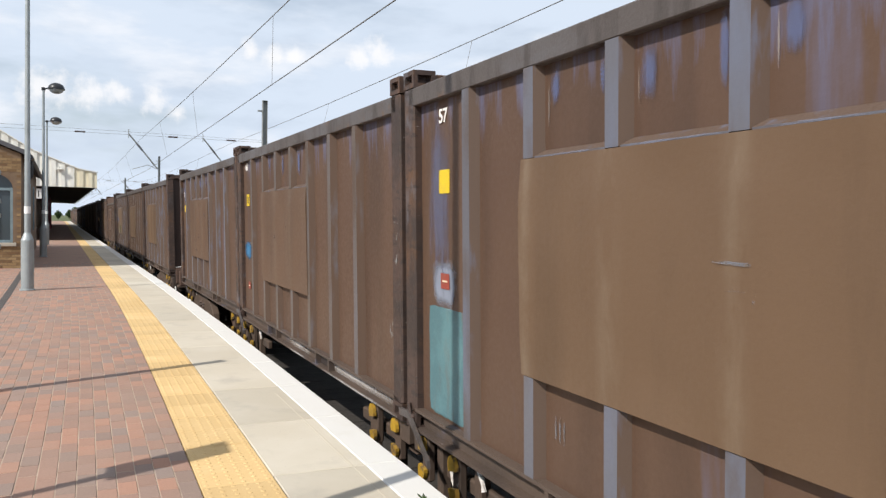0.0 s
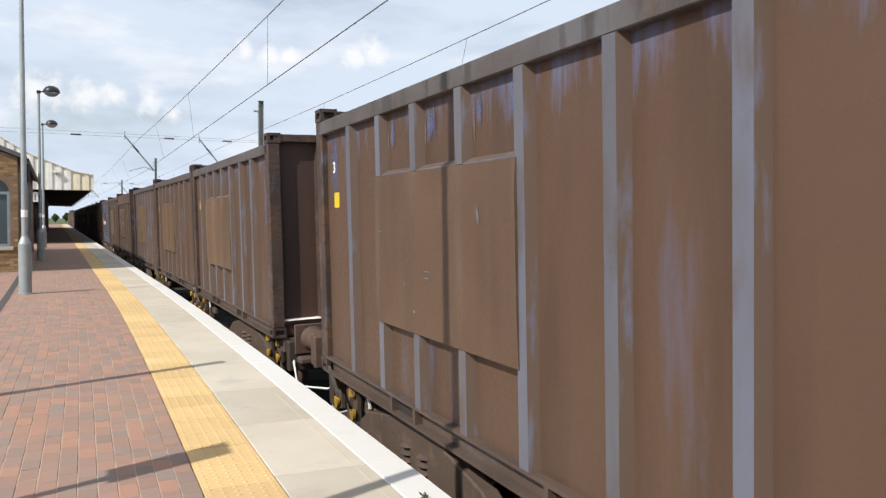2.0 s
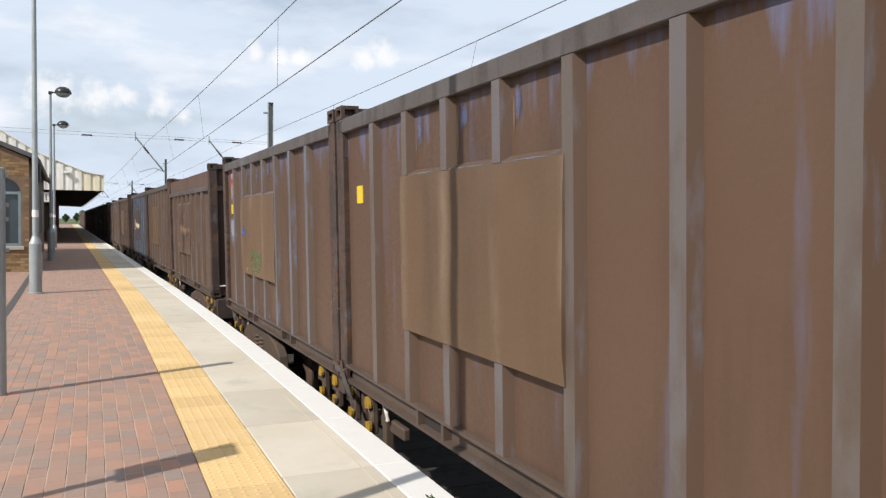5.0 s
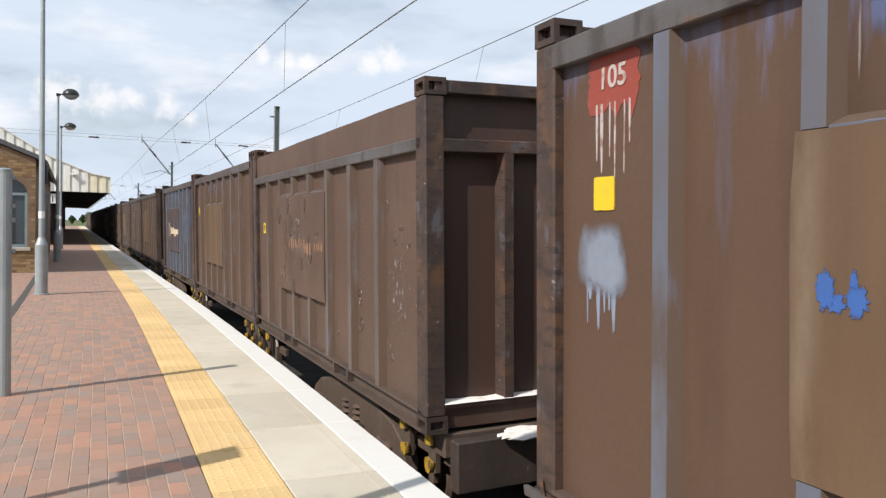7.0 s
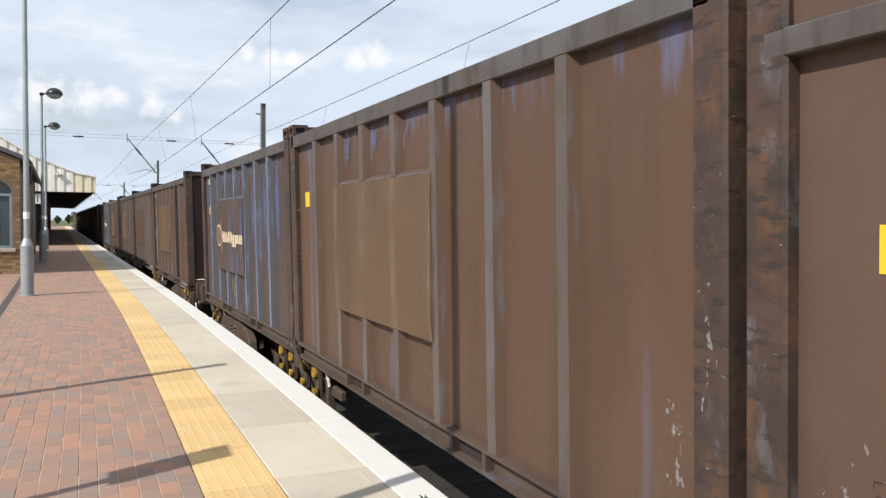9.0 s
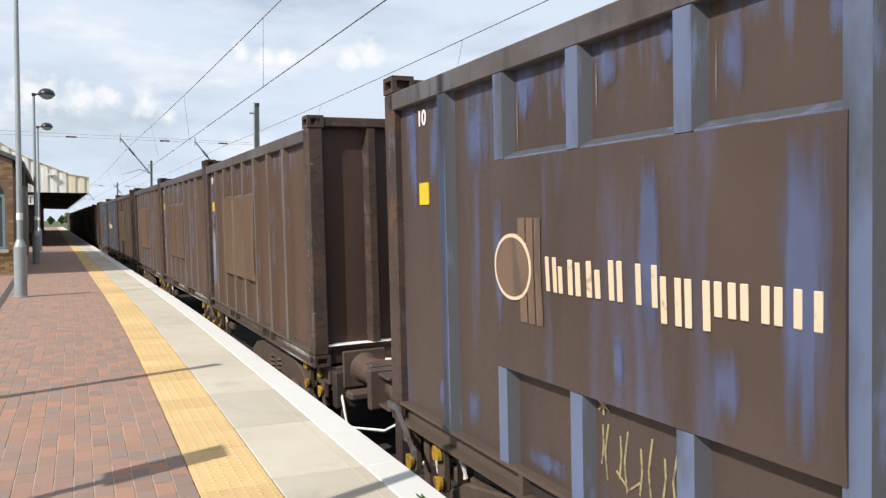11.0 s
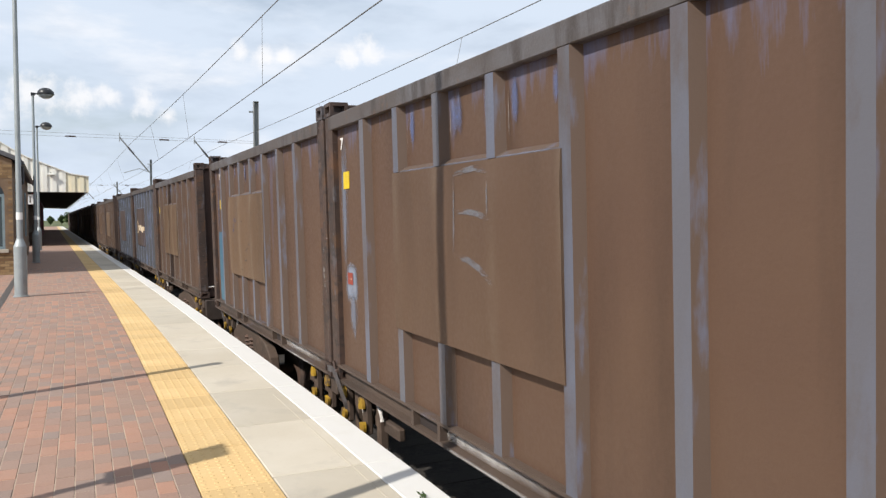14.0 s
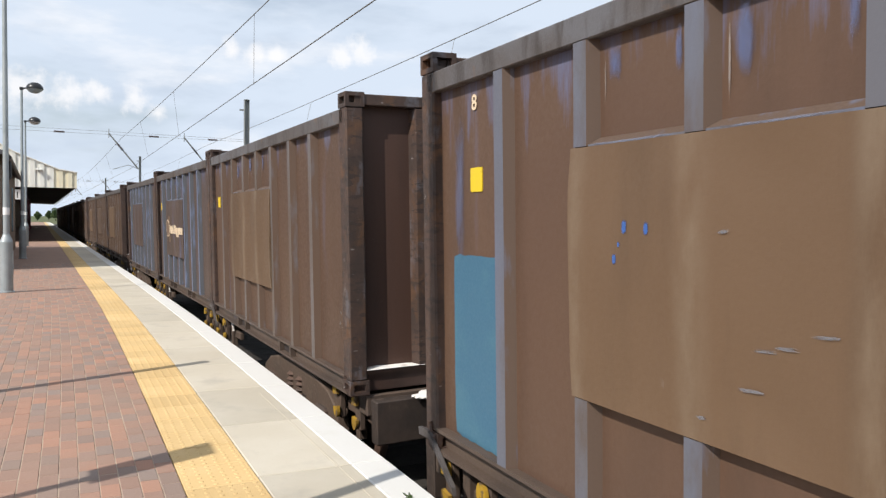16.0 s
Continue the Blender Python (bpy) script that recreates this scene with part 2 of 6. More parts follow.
M_TEAL = surface("turquoise_patch_paint", (0.070, 0.145, 0.165), [((0.12, 0.075, 0.05), 5.0, 0.50, 0.64, 0.8, (1, 1, 0.3)), ((0.11, 0.23, 0.25), 2.0, 0.5, 0.6, 0.5, None)], rough=0.6, bump=0.05)
M_SKYBLUE = surface("strong_blue_paint", (0.030, 0.150, 0.310), [((0.05, 0.18, 0.33), 5.0, 0.48, 0.62, 0.6, None), ((0.08, 0.085, 0.10), 16.0, 0.62, 0.70, 0.5, None)], rough=0.55, bump=0.05)
M_LTBLUE = surface("flat_blue_patch_paint", (0.040, 0.115, 0.185), [((0.055, 0.145, 0.20), 2.0, 0.5, 0.6, 0.6, None), ((0.12, 0.09, 0.07), 9.0, 0.68, 0.72, 0.6, None)], rough=0.55, bump=0.06)
M_RED = surface("red_badge_paint", (0.25, 0.05, 0.035), [((0.22, 0.10, 0.07), 16.0, 0.55, 0.65, 0.6, None)], rough=0.55, bump=0.05)
M_CREAM = surface("faded_cream_lettering_paint", (0.62, 0.50, 0.36), [((0.25, 0.16, 0.10), 12.0, 0.60, 0.68, 0.7, None)], rough=0.6, bump=0.05)
M_SCRAWL = surface("faded_yellowish_scrawl", (0.30, 0.25, 0.13), [((0.10, 0.075, 0.05), 18.0, 0.50, 0.60, 0.8, None)], rough=0.6, bump=0.0)
M_RIM = surface("scar_rim_paint", (0.27, 0.25, 0.245), [((0.088, 0.055, 0.041), 16.0, 0.42, 0.50, 1.0, None)], rough=0.6, bump=0.1)
M_GYPSUM = surface("spilled_white_gypsum", (0.74, 0.71, 0.68), [((0.45, 0.40, 0.36), 8.0, 0.5, 0.65, 0.6, None)], rough=0.9, bump=0.6, bump_scale=40)
M_HOSEW = surface("dirty_white_hose", (0.62, 0.58, 0.55), [((0.3, 0.25, 0.2), 14.0, 0.5, 0.65, 0.6, None)], rough=0.7, bump=0.1)
# near-black colour that stands for the shade inside openings
M_DARK = surface("painted_hole_shade", (0.03, 0.022, 0.02), rough=0.8, bump=0.0)



def worn_paint(name, colour, kind):
    """Thin paint that ends softly (spray), in upright runs (runs) or in flecks (flecks)."""
    m, n, l, p = material(name)
    co, info = n.new("ShaderNodeTexCoord"), n.new("ShaderNodeObjectInfo")
    sub, length = n.new("ShaderNodeVectorMath"), n.new("ShaderNodeSeparateXYZ")
    sub.operation = "SUBTRACT"
    sub.inputs[1].default_value = (0.5, 0.5, 0.5)
    l.new(co.outputs["Generated"], sub.inputs[0])
    l.new(sub.outputs[0], length.inputs[0])

    def op(kind_, a, b_=None, c=None):
        k = n.new("ShaderNodeMath")
        k.operation = kind_
        for sock, v in zip(k.inputs, (a, b_, c)):
            if isinstance(v, float):
                sock.default_value = v
            elif v is not None:
                l.new(v, sock)
        return k.outputs[0]

    pw = 3.0 if kind == "spray" else 2.5
    e = op("POWER", op("ADD", op("POWER", op("MULTIPLY", op("ABSOLUTE", length.outputs["Y"]), 2.0), pw), op("POWER", op("MULTIPLY", op("ABSOLUTE", length.outputs["Z"]), 2.0), pw)), 1 / pw)
    stretch, scale, push = {"spray": ((1, 1, 0.5), 5.0, 0.5), "runs": ((1, 1, 0.07), 16.0, 1.1), "flecks": ((1, 1, 0.6), 24.0, 2.6), "chalk": ((1, 0.10, 1), 90.0, 1.6), "rub": ((1, 1, 0.3), 7.0, 0.6)}[kind]
    f = noise_out(n, l, co.outputs["Object"], scale, 6, 0.62, info.outputs["Random"], stretch)
    level = op("ADD", op("MULTIPLY", op("SUBTRACT", f, 0.5 if kind != "flecks" else 0.64), push * 2), op("SUBTRACT", {"flecks": 0.55, "chalk": 0.85}.get(kind, 0.86), e))
    lo, hi, most = {"spray": (-0.10, 0.30, 0.92), "runs": (0.0, 0.55, 0.60), "flecks": (-0.04, 0.12, 0.75), "chalk": (-0.05, 0.50, 0.50), "rub": (-0.25, 0.95, 0.62)}[kind]
    alpha = ramp(n, l, level, lo, hi, 0.0, most)
    g = noise_out(n, l, co.outputs["Object"], 9.0, 5, 0.6)
    l.new(mix(n, l, ramp(n, l, g, 0.4, 0.7, 0.0, 0.6), colour, tuple(v * 0.6 + 0.02 for v in colour)), p.inputs["Base Color"])
    l.new(alpha, p.inputs["Alpha"])
    p.inputs["Roughness"].default_value = 0.6
    return m


S_PALE = worn_paint("pale_sprayed_paint", (0.22, 0.25, 0.32), "spray")
S_CYAN = worn_paint("blue_sprayed_paint", (0.025, 0.135, 0.28), "spray")
S_BLUE = worn_paint("old_blue_sprayed_paint", (0.100, 0.155, 0.330), "rub")
S_RUNS = worn_paint("old_blue_paint_in_runs", (0.115, 0.125, 0.205), "runs")
S_PRUNS = worn_paint("pale_blue_paint_in_runs", (0.19, 0.215, 0.28), "runs")
S_FLECK = worn_paint("scraped_pale_flecks", (0.25, 0.235, 0.225), "flecks")
S_OLDLET = worn_paint("flaked_orange_lettering", (0.40, 0.23, 0.13), "spray")
S_OLDSTRIPE = worn_paint("flaked_orange_stripes", (0.17, 0.095, 0.060), "rub")
M_STRIPE = surface("faded_orange_stripes", (0.150, 0.098, 0.066), [((0.085, 0.062, 0.052), 12.0, 0.48, 0.60, 0.8, (1, 1, 0.3))], rough=0.6, bump=0.05)
S_GYPSUM = worn_paint("dribbled_white_gypsum", (0.70, 0.67, 0.65), "rub")
S_GREEN = worn_paint("faded_green_scribble_paint", (0.075, 0.21, 0.070), "rub")
S_CHALK = worn_paint("chalky_grey_strokes", (0.20, 0.20, 0.225), "chalk")
S_SPLASH = worn_paint("deep_blue_splashed_paint", (0.035, 0.11, 0.36), "spray")
# pale blue film that paints the highlight on the bay sills
S_LEDGE = worn_paint("painted_ledge_highlight", (0.21, 0.22, 0.29), "chalk")
S_LINE = worn_paint("pale_upright_scratches", (0.30, 0.265, 0.25), "runs")
S_WINDOW = worn_paint("bright_old_blue_paint_in_runs", (0.108, 0.140, 0.275), "runs")

M_CONC = surface("pale_concrete_slab", (0.475, 0.425, 0.345), [((0.54, 0.495, 0.42), 0.9, 0.45, 0.65, 0.7, None), ((0.36, 0.325, 0.28), 2.2, 0.55, 0.70, 0.6, None), ((0.30, 0.27, 0.23), 40.0, 0.62, 0.70, 0.4, None)], rough=0.85, bump=0.25, bump_scale=90, vary=0.07, spec=0.2)
M_LINE = surface("white_edge_paint", (0.62, 0.605, 0.58), [((0.58, 0.56, 0.52), 5.0, 0.55, 0.70, 0.6, None), ((0.45, 0.42, 0.38), 26.0, 0.68, 0.74, 0.7, None)], rough=0.7, bump=0.15, bump_scale=80, spec=0.25)
M_TACT = surface("buff_tactile_paving", (0.57, 0.395, 0.19), [((0.64, 0.46, 0.24), 1.6, 0.48, 0.65, 0.7, None), ((0.42, 0.27, 0.11), 7.0, 0.60, 0.72, 0.5, None)], rough=0.85, bump=0.2, bump_scale=90, vary=0.08, spec=0.2)
M_MORTAR = surface("sandy_joint", (0.27, 0.20, 0.155), [((0.20, 0.155, 0.125), 6.0, 0.5, 0.65, 0.6, None)], rough=0.95, bump=0.3, spec=0.1)
# sleepers near black: the shade under the wagons is in their colour
M_SLEEPER = surface("shade_dark_sleeper", (0.035, 0.030, 0.026), rough=0.9, bump=0.3)
M_WALLCONC = surface("grimy_platform_wall", (0.20, 0.18, 0.16), [((0.08, 0.07, 0.06), 1.8, 0.45, 0.65, 0.8, None)], rough=0.9, bump=0.4)


def block_paint(name, random_out):
    m, n, l, p = material(name)
    co, info, geo = n.new("ShaderNodeTexCoord"), n.new("ShaderNodeObjectInfo"), n.new("ShaderNodeNewGeometry")
    rnd = info.outputs["Random"] if random_out == "object" else geo.outputs["Random Per Island"]
    cr = n.new("ShaderNodeValToRGB")
    el = cr.color_ramp.elements
    el[0].position, el[0].color = 0.0, (0.245, 0.170, 0.138, 1)
    el[1].position, el[1].color = 1.0, (0.385, 0.210, 0.148, 1)
    for pos, c in ((0.22, (0.255, 0.198, 0.172)), (0.42, (0.325, 0.198, 0.150)), (0.62, (0.275, 0.178, 0.140)), (0.80, (0.365, 0.208, 0.150))):
        e = el.new(pos)
        e.color = (*c, 1)
    l.new(rnd, cr.inputs[0])
    f = noise_out(n, l, geo.outputs["Position"], 1.3, 5)
    c = mix(n, l, ramp(n, l, f, 0.4, 0.65, 0.0, 0.55), cr.outputs[0], (0.30, 0.215, 0.17))
    g = noise_out(n, l, geo.outputs["Position"], 70.0, 5, 0.7)
    c = mix(n, l, ramp(n, l, g, 0.45, 0.75, 0.0, 0.35), c, (0.16, 0.11, 0.09))
    l.new(c, p.inputs["Base Color"])
    p.inputs["Roughness"].default_value, p.inputs["Specular IOR Level"].default_value = 0.85, 0.2
    b = n.new("ShaderNodeBump")
    b.inputs["Strength"].default_value, b.inputs["Distance"].default_value = 0.25, 0.005
    l.new(g, b.inputs["Height"])
    l.new(b.outputs[0], p.inputs["Normal"])
    return m


M_BLOCK, M_BLOCKS = block_paint("paving_block", "object"), block_paint("paving_blocks", "island")


def brick_paint():
    m, n, l, p = material("yellow_stock_brick")
    geo, info = n.new("ShaderNodeNewGeometry"), n.new("ShaderNodeObjectInfo")
    cr = n.new("ShaderNodeValToRGB")
    el = cr.color_ramp.elements
    el[0].color, el[1].color = (0.15, 0.085, 0.042, 1), (0.33, 0.225, 0.115, 1)
    e = el.new(0.5)
    e.color = (0.24, 0.15, 0.072, 1)
    l.new(info.outputs["Random"], cr.inputs[0])
    g = noise_out(n, l, geo.outputs["Position"], 14.0, 5, 0.65)
    l.new(mix(n, l, ramp(n, l, g, 0.5, 0.7, 0.0, 0.6), cr.outputs[0], (0.12, 0.08, 0.05)), p.inputs["Base Color"])
    p.inputs["Roughness"].default_value = 0.9
    return m


M_BRICK = brick_paint()
M_BRICKBED = surface("old_brick_wall", (0.20, 0.135, 0.085), [((0.12, 0.08, 0.055), 3.0, 0.45, 0.65, 0.7, None)], rough=0.9, bump=0.4, bump_scale=20)
M_GALV = surface("galvanised_post_steel", (0.33, 0.36, 0.37), [((0.25, 0.28, 0.29), 3.0, 0.45, 0.65, 0.7, None), ((0.42, 0.44, 0.44), 14.0, 0.6, 0.7, 0.5, None)], rough=0.5, metal=0.3, bump=0.08)
M_BLACK = surface("black_lamp_hood", (0.02, 0.02, 0.022), rough=0.35, bump=0.0)
M_BAND = surface("white_post_band", (0.75, 0.75, 0.74), rough=0.6, bump=0.0)
M_MAROON = surface("dark_red_column_paint", (0.16, 0.022, 0.03), [((0.11, 0.02, 0.025), 3.0, 0.5, 0.6, 0.5, None)], rough=0.5, bump=0.05)
M_BOARD = surface("white_valance_paint", (0.74, 0.73, 0.68), [((0.60, 0.57, 0.50), 2.5, 0.5, 0.68, 0.6, (1, 1, 0.3))], rough=0.65, bump=0.1)
# warmer copy of the valance white, with sunlight put into its colour
M_CREAMB = surface("sunlit_valance_cream", (0.72, 0.66, 0.50), [((0.58, 0.52, 0.40), 2.5, 0.5, 0.68, 0.6, (1, 1, 0.3))], rough=0.65, bump=0.1)
# near-black base puts the shade beneath the canopy into the colour
M_SOFFIT = surface("shade_dark_canopy", (0.06, 0.05, 0.045), [((0.035, 0.03, 0.03), 1.5, 0.45, 0.6, 0.7, None)], rough=0.85, bump=0.1)
M_SLATE = surface("grey_slate_roof", (0.10, 0.10, 0.11), [((0.07, 0.07, 0.075), 4.0, 0.45, 0.6, 0.7, None)], rough=0.8, bump=0.3)
M_WINFRAME = surface("pale_blue_window_paint", (0.20, 0.27, 0.30), [((0.15, 0.20, 0.23), 3.0, 0.5, 0.6, 0.6, None)], rough=0.6, bump=0.05)
M_STONE = surface("pale_stone_sill", (0.40, 0.36, 0.30), rough=0.85, bump=0.2)
M_INSUL = surface("brown_porcelain", (0.06, 0.035, 0.03), rough=0.3, bump=0.0)
M_WIRE = surface("weathered_copper_wire", (0.15, 0.145, 0.14), rough=0.6, bump=0.0)
M_MAST = surface("galvanised_mast", (0.26, 0.27, 0.27), [((0.18, 0.19, 0.19), 2.0, 0.45, 0.6, 0.6, None)], rough=0.6, metal=0.2, bump=0.1)
# ballast darkened so its colour carries the shade below the train
M_BALLAST = surface("shade_dark_ballast", (0.036, 0.030, 0.026), [((0.018, 0.016, 0.015), 9.0, 0.45, 0.6, 0.8, None), ((0.06, 0.052, 0.045), 30.0, 0.55, 0.65, 0.7, None)], rough=0.95, bump=1.0, bump_scale=25)
M_GRASS = surface("rough_grass", (0.075, 0.095, 0.03), [((0.16, 0.14, 0.06), 0.06, 0.45, 0.6, 0.7, None), ((0.04, 0.06, 0.02), 0.5, 0.45, 0.6, 0.7, None)], rough=0.95, bump=0.6, bump_scale=3)
M_STEEL = surface("polished_rail", (0.30, 0.27, 0.25), rough=0.35, metal=0.8, bump=0.05)
M_LEAF = surface("tree_leaves", (0.05, 0.085, 0.028), [((0.09, 0.12, 0.04), 1.2, 0.45, 0.6, 0.8, None)], rough=0.8, bump=0.0, vary=0.2)
M_BARK = surface("tree_bark", (0.09, 0.065, 0.045), rough=0.9, bump=0.5)
M_GLASSDARK = surface("dark_window_glass", (0.05, 0.065, 0.075), rough=0.12, bump=0.0, spec=0.6)
M_SIGNFACE = surface("pale_sign_face", (0.68, 0.68, 0.66), rough=0.5, bump=0.0)


def lens_material():
    m, n, l, p = material("clear_lamp_bowl")
    p.inputs["Base Color"].default_value, p.inputs["Roughness"].default_value = (0.75, 0.77, 0.78, 1), 0.15
    p.inputs["Transmission Weight"].default_value = 0.35
    return m


M_BOWL = lens_material()


# ---- mesh helpers ----
def part(name, bm, mat, parent=None, label="", smooth=False):
    me = bpy.data.meshes.new(name)
    bm.normal_update()
    if smooth:
        for e in bm.edges:
            if len(e.link_faces) == 2 and e.calc_face_angle() > 0.6:
                e.smooth = False
    bm.to_mesh(me)
    bm.free()
    me.materials.append(mat)
    if smooth:
        me.polygons.foreach_set("use_smooth", [True] * len(me.polygons))
    ob = new(name, me)
    if parent is not None:
        ob.parent = parent
    if label:
        tagged(ob, label)
    return ob


def thing(name, label, category, group="", kind="", m=None):
    ob = new(name)
    ob.empty_display_size = 0.1
    if m is not None:
        ob.matrix_basis = m
    return tagged(ob, label, category, group, kind)


def box(bm, x0, x1, y0, y1, z0, z1, bevel=0.0, m=None):
    r = bmesh.ops.create_cube(bm, size=1.0, matrix=Matrix.Translation(((x0 + x1) / 2, (y0 + y1) / 2, (z0 + z1) / 2)) @ Matrix.Diagonal((x1 - x0, y1 - y0, z1 - z0, 1)))
    vs = r["verts"]
    if m is not None:
        bmesh.ops.transform(bm, matrix=m, verts=vs)
    if bevel:
        es = list({e for v in vs for e in v.link_edges})
        bmesh.ops.bevel(bm, geom=es, offset=bevel, segments=1, affect="EDGES", profile=0.5)
    return bm


def boxes(*specs, bevel=0.0):
    bm = bmesh.new()
    for s in specs:
        box(bm, *s, bevel=bevel)
    return bm


def tube(bm, pts, r, sides=8, r_end=None, cap=True):
    """A round bar through the points, tapering from r to r_end."""
    pts = [Vector(p) for p in pts]
    rings = []
    for i, p in enumerate(pts):
        a, b = pts[max(i - 1, 0)], pts[min(i + 1, len(pts) - 1)]
        d = (b - a).normalized()
        u = d.cross(Vector((0, 0, 1)) if abs(d.z) < 0.9 else Vector((1, 0, 0))).normalized()
        v = d.cross(u)
        rr = r + ((r_end if r_end is not None else r) - r) * i / max(1, len(pts) - 1)
        rings.append([bm.verts.new(p + (u * math.cos(k * math.tau / sides) + v * math.sin(k * math.tau / sides)) * rr) for k in range(sides)])
    for a, b in zip(rings, rings[1:]):
        for k in range(sides):
            bm.faces.new((a[k], a[(k + 1) % sides], b[(k + 1) % sides], b[k]))
    if cap:
        bm.faces.new(rings[0][::-1])
        bm.faces.new(rings[-1])
    return bm


def lathe(bm, profile, sides=16, m=None):
    """Turn (radius, z) pairs about z."""
    rings = []
    for r, z in profile:
        rings.append([bm.verts.new((max(r, 1e-4) * math.cos(k * math.tau / sides), max(r, 1e-4) * math.sin(k * math.tau / sides), z)) for k in range(sides)])
    for a, b in zip(rings, rings[1:]):
        for k in range(sides):
            bm.faces.new((a[k], a[(k + 1) % sides], b[(k + 1) % sides], b[k]))
    bm.faces.new(rings[0][::-1])
    bm.faces.new(rings[-1])
    if m is not None:
        bmesh.ops.transform(bm, matrix=m, verts=[v for ring in rings for v in ring])
    return bm


def extrude_outline(bm, pts, axis, lo, hi):
    """A plate: an outline in the plane across the axis ('x' or 'y'), thick from lo to hi."""
    def at(p, d):
        return (d, p[0], p[1]) if axis == "x" else (p[0], d, p[1])
    a, b = [bm.verts.new(at(p, lo)) for p in pts], [bm.verts.new(at(p, hi)) for p in pts]
    n = len(pts)
    bm.faces.new(a[::-1])
    bm.faces.new(b)
    for i in range(n):
        bm.faces.new((a[i], a[(i + 1) % n], b[(i + 1) % n], b[i]))
    bmesh.ops.recalc_face_normals(bm, faces=bm.faces)
    return bm


def strip(x0, x1, z, ys, thick=0.06, x_bed=None):
    """A slab that follows the line of the track."""
    bm = bmesh.new()
    rows = []
    for y in ys:
        d = drift(y)
        rows.append([bm.verts.new((x - d, y, zz)) for x, zz in ((x0, z), (x1, z), (x1, z - thick), (x0, z - thick))])
    for a, b in zip(rows, rows[1:]):
        for k in range(4):
            bm.faces.new((a[k], a[(k + 1) % 4], b[(k + 1) % 4], b[k]))
    bm.faces.new(rows[0])
    bm.faces.new(rows[-1][::-1])
    bmesh.ops.recalc_face_normals(bm, faces=bm.faces)
    return bm


def span(a, b, step):
    n = max(1, round((b - a) / step))
    return [a + (b - a) * i / n for i in range(n + 1)]


# ---- the ground, the track and the platform ----
TACT0, TACT1, LINE0, EDGE = 0.542, 0.957, 1.525, 1.756
SIDE = 2.015                      # side of the containers
TRACK = SIDE + 1.219
RAIL_TOP = -0.915

bm = bmesh.new()
bmesh.ops.create_grid(bm, x_segments=40, y_segments=40, size=2500)
bmesh.ops.translate(bm, verts=bm.verts, vec=(0, 0, -1.35))
tagged(part("ground", bm, M_GRASS), "rough summer grass reaching to the horizon", "ground", kind="structure")
tagged(part("track_bed", strip(EDGE + 0.02, 11.0, -1.06, span(-30, 260, 2), 0.3), M_BALLAST), "ballast under the railway tracks, coloured dark for the shade there", "track bed", kind="structure")


def rail_track(x_mid, y0, y1):
    tr = thing("railway_track", "steel rails on dark sleepers in ballast", "track", kind="structure")
    for s in (-0.7525, 0.7525):
        bm = bmesh.new()
        ys = span(y0, y1, 3)
        prof = ((-0.035, 0), (0.035, 0), (0.035, -0.04), (0.009, -0.05), (0.009, -0.13), (0.07, -0.145), (-0.07, -0.145), (-0.009, -0.13), (-0.009, -0.05), (-0.035, -0.04))
        rings = []
        for y in ys:
            rings.append([bm.verts.new((x_mid + s + px - drift(y), y, RAIL_TOP + pz)) for px, pz in prof])
        for a, b in zip(rings, rings[1:]):
            for k in range(len(prof)):
                bm.faces.new((a[k], a[(k + 1) % len(prof)], b[(k + 1) % len(prof)], b[k]))
        bmesh.ops.recalc_face_normals(bm, faces=bm.faces)
        part("rail", bm, M_STEEL, tr)
    bm = boxes((-1.25, 1.25, -0.125, 0.125, -1.16, -1.055))
    me = None
    y = y0
    while y < min(y1, 60):
        if me is None:
            ob = part("sleeper", bm, M_SLEEPER, tr)
            me = ob.data
        else:
            ob = new("sleeper", me)
            ob.parent = tr
        ob.matrix_basis = pose(x_mid - drift(y), y, 0, 0, 0, heading(y))
        y += 0.65


rail_track(TRACK, -12, 200)
rail_track(TRACK + 3.4, -12, 200)

# platform body, with its front wall set back under the coping
tagged(part("platform", strip(-9.0, EDGE - 0.06, -0.075, span(-14, 200, 2), 1.1), M_MORTAR), "platform body with a sandy bed under its paving", "platform", kind="structure")
tagged(part("platform_wall", strip(EDGE - 0.058, EDGE - 0.05, -0.08, span(-14, 200, 2), 1.05), M_WALLCONC), "grimy platform front wall below the coping", "wall", kind="structure")

# ---- the train: containers three to a wagon ----
LEN, WIDE, HIGH = 6.27, 2.438, 2.4535
STRETCH = LEN / 6.058              # the containers are a little longer than the twenty-foot norm that they are drawn to
GAP, GAP_BUFFER, GAP_BAR = 0.081, 2.05, 1.46
CANT = -0.029
RIBS = [3.029 - d for d in (5.07, 4.37, 3.65, 2.97, 2.29, 1.63, 0.94)]
FACE, SKIN = -1.219, -1.160
PLATE0, PLATE1, PLATE_LO, PLATE_HI = RIBS[2] + 0.025, RIBS[5] + 0.06, 0.665, 1.757


# small unevenness of the run: how far the train is behind an even one, every half second
LAG = (0.0, 0.09, 0.04, 0.16, -0.01, 0.07, 0.08, 0.22, 0.14, 0.12, 0.10, 0.08, 0.05, 0.02, 0.02, 0.16, 0.17, 0.32, 0.22, 0.10, 0.06, 0.02,
       -0.02, 0.12, 0.07, 0.10, 0.0, 0.09, 0.05, 0.20, 0.0, 0.08, 0.04)


def travel(t):
    k = min(int(t * 2), 31)
    lag = LAG[k] + (LAG[k + 1] - LAG[k]) * (t * 2 - k)
    return 5.06 + lag - 5.3705 * t + 0.0994 * t * t / 2 - 0.0038 * t ** 3 / 6


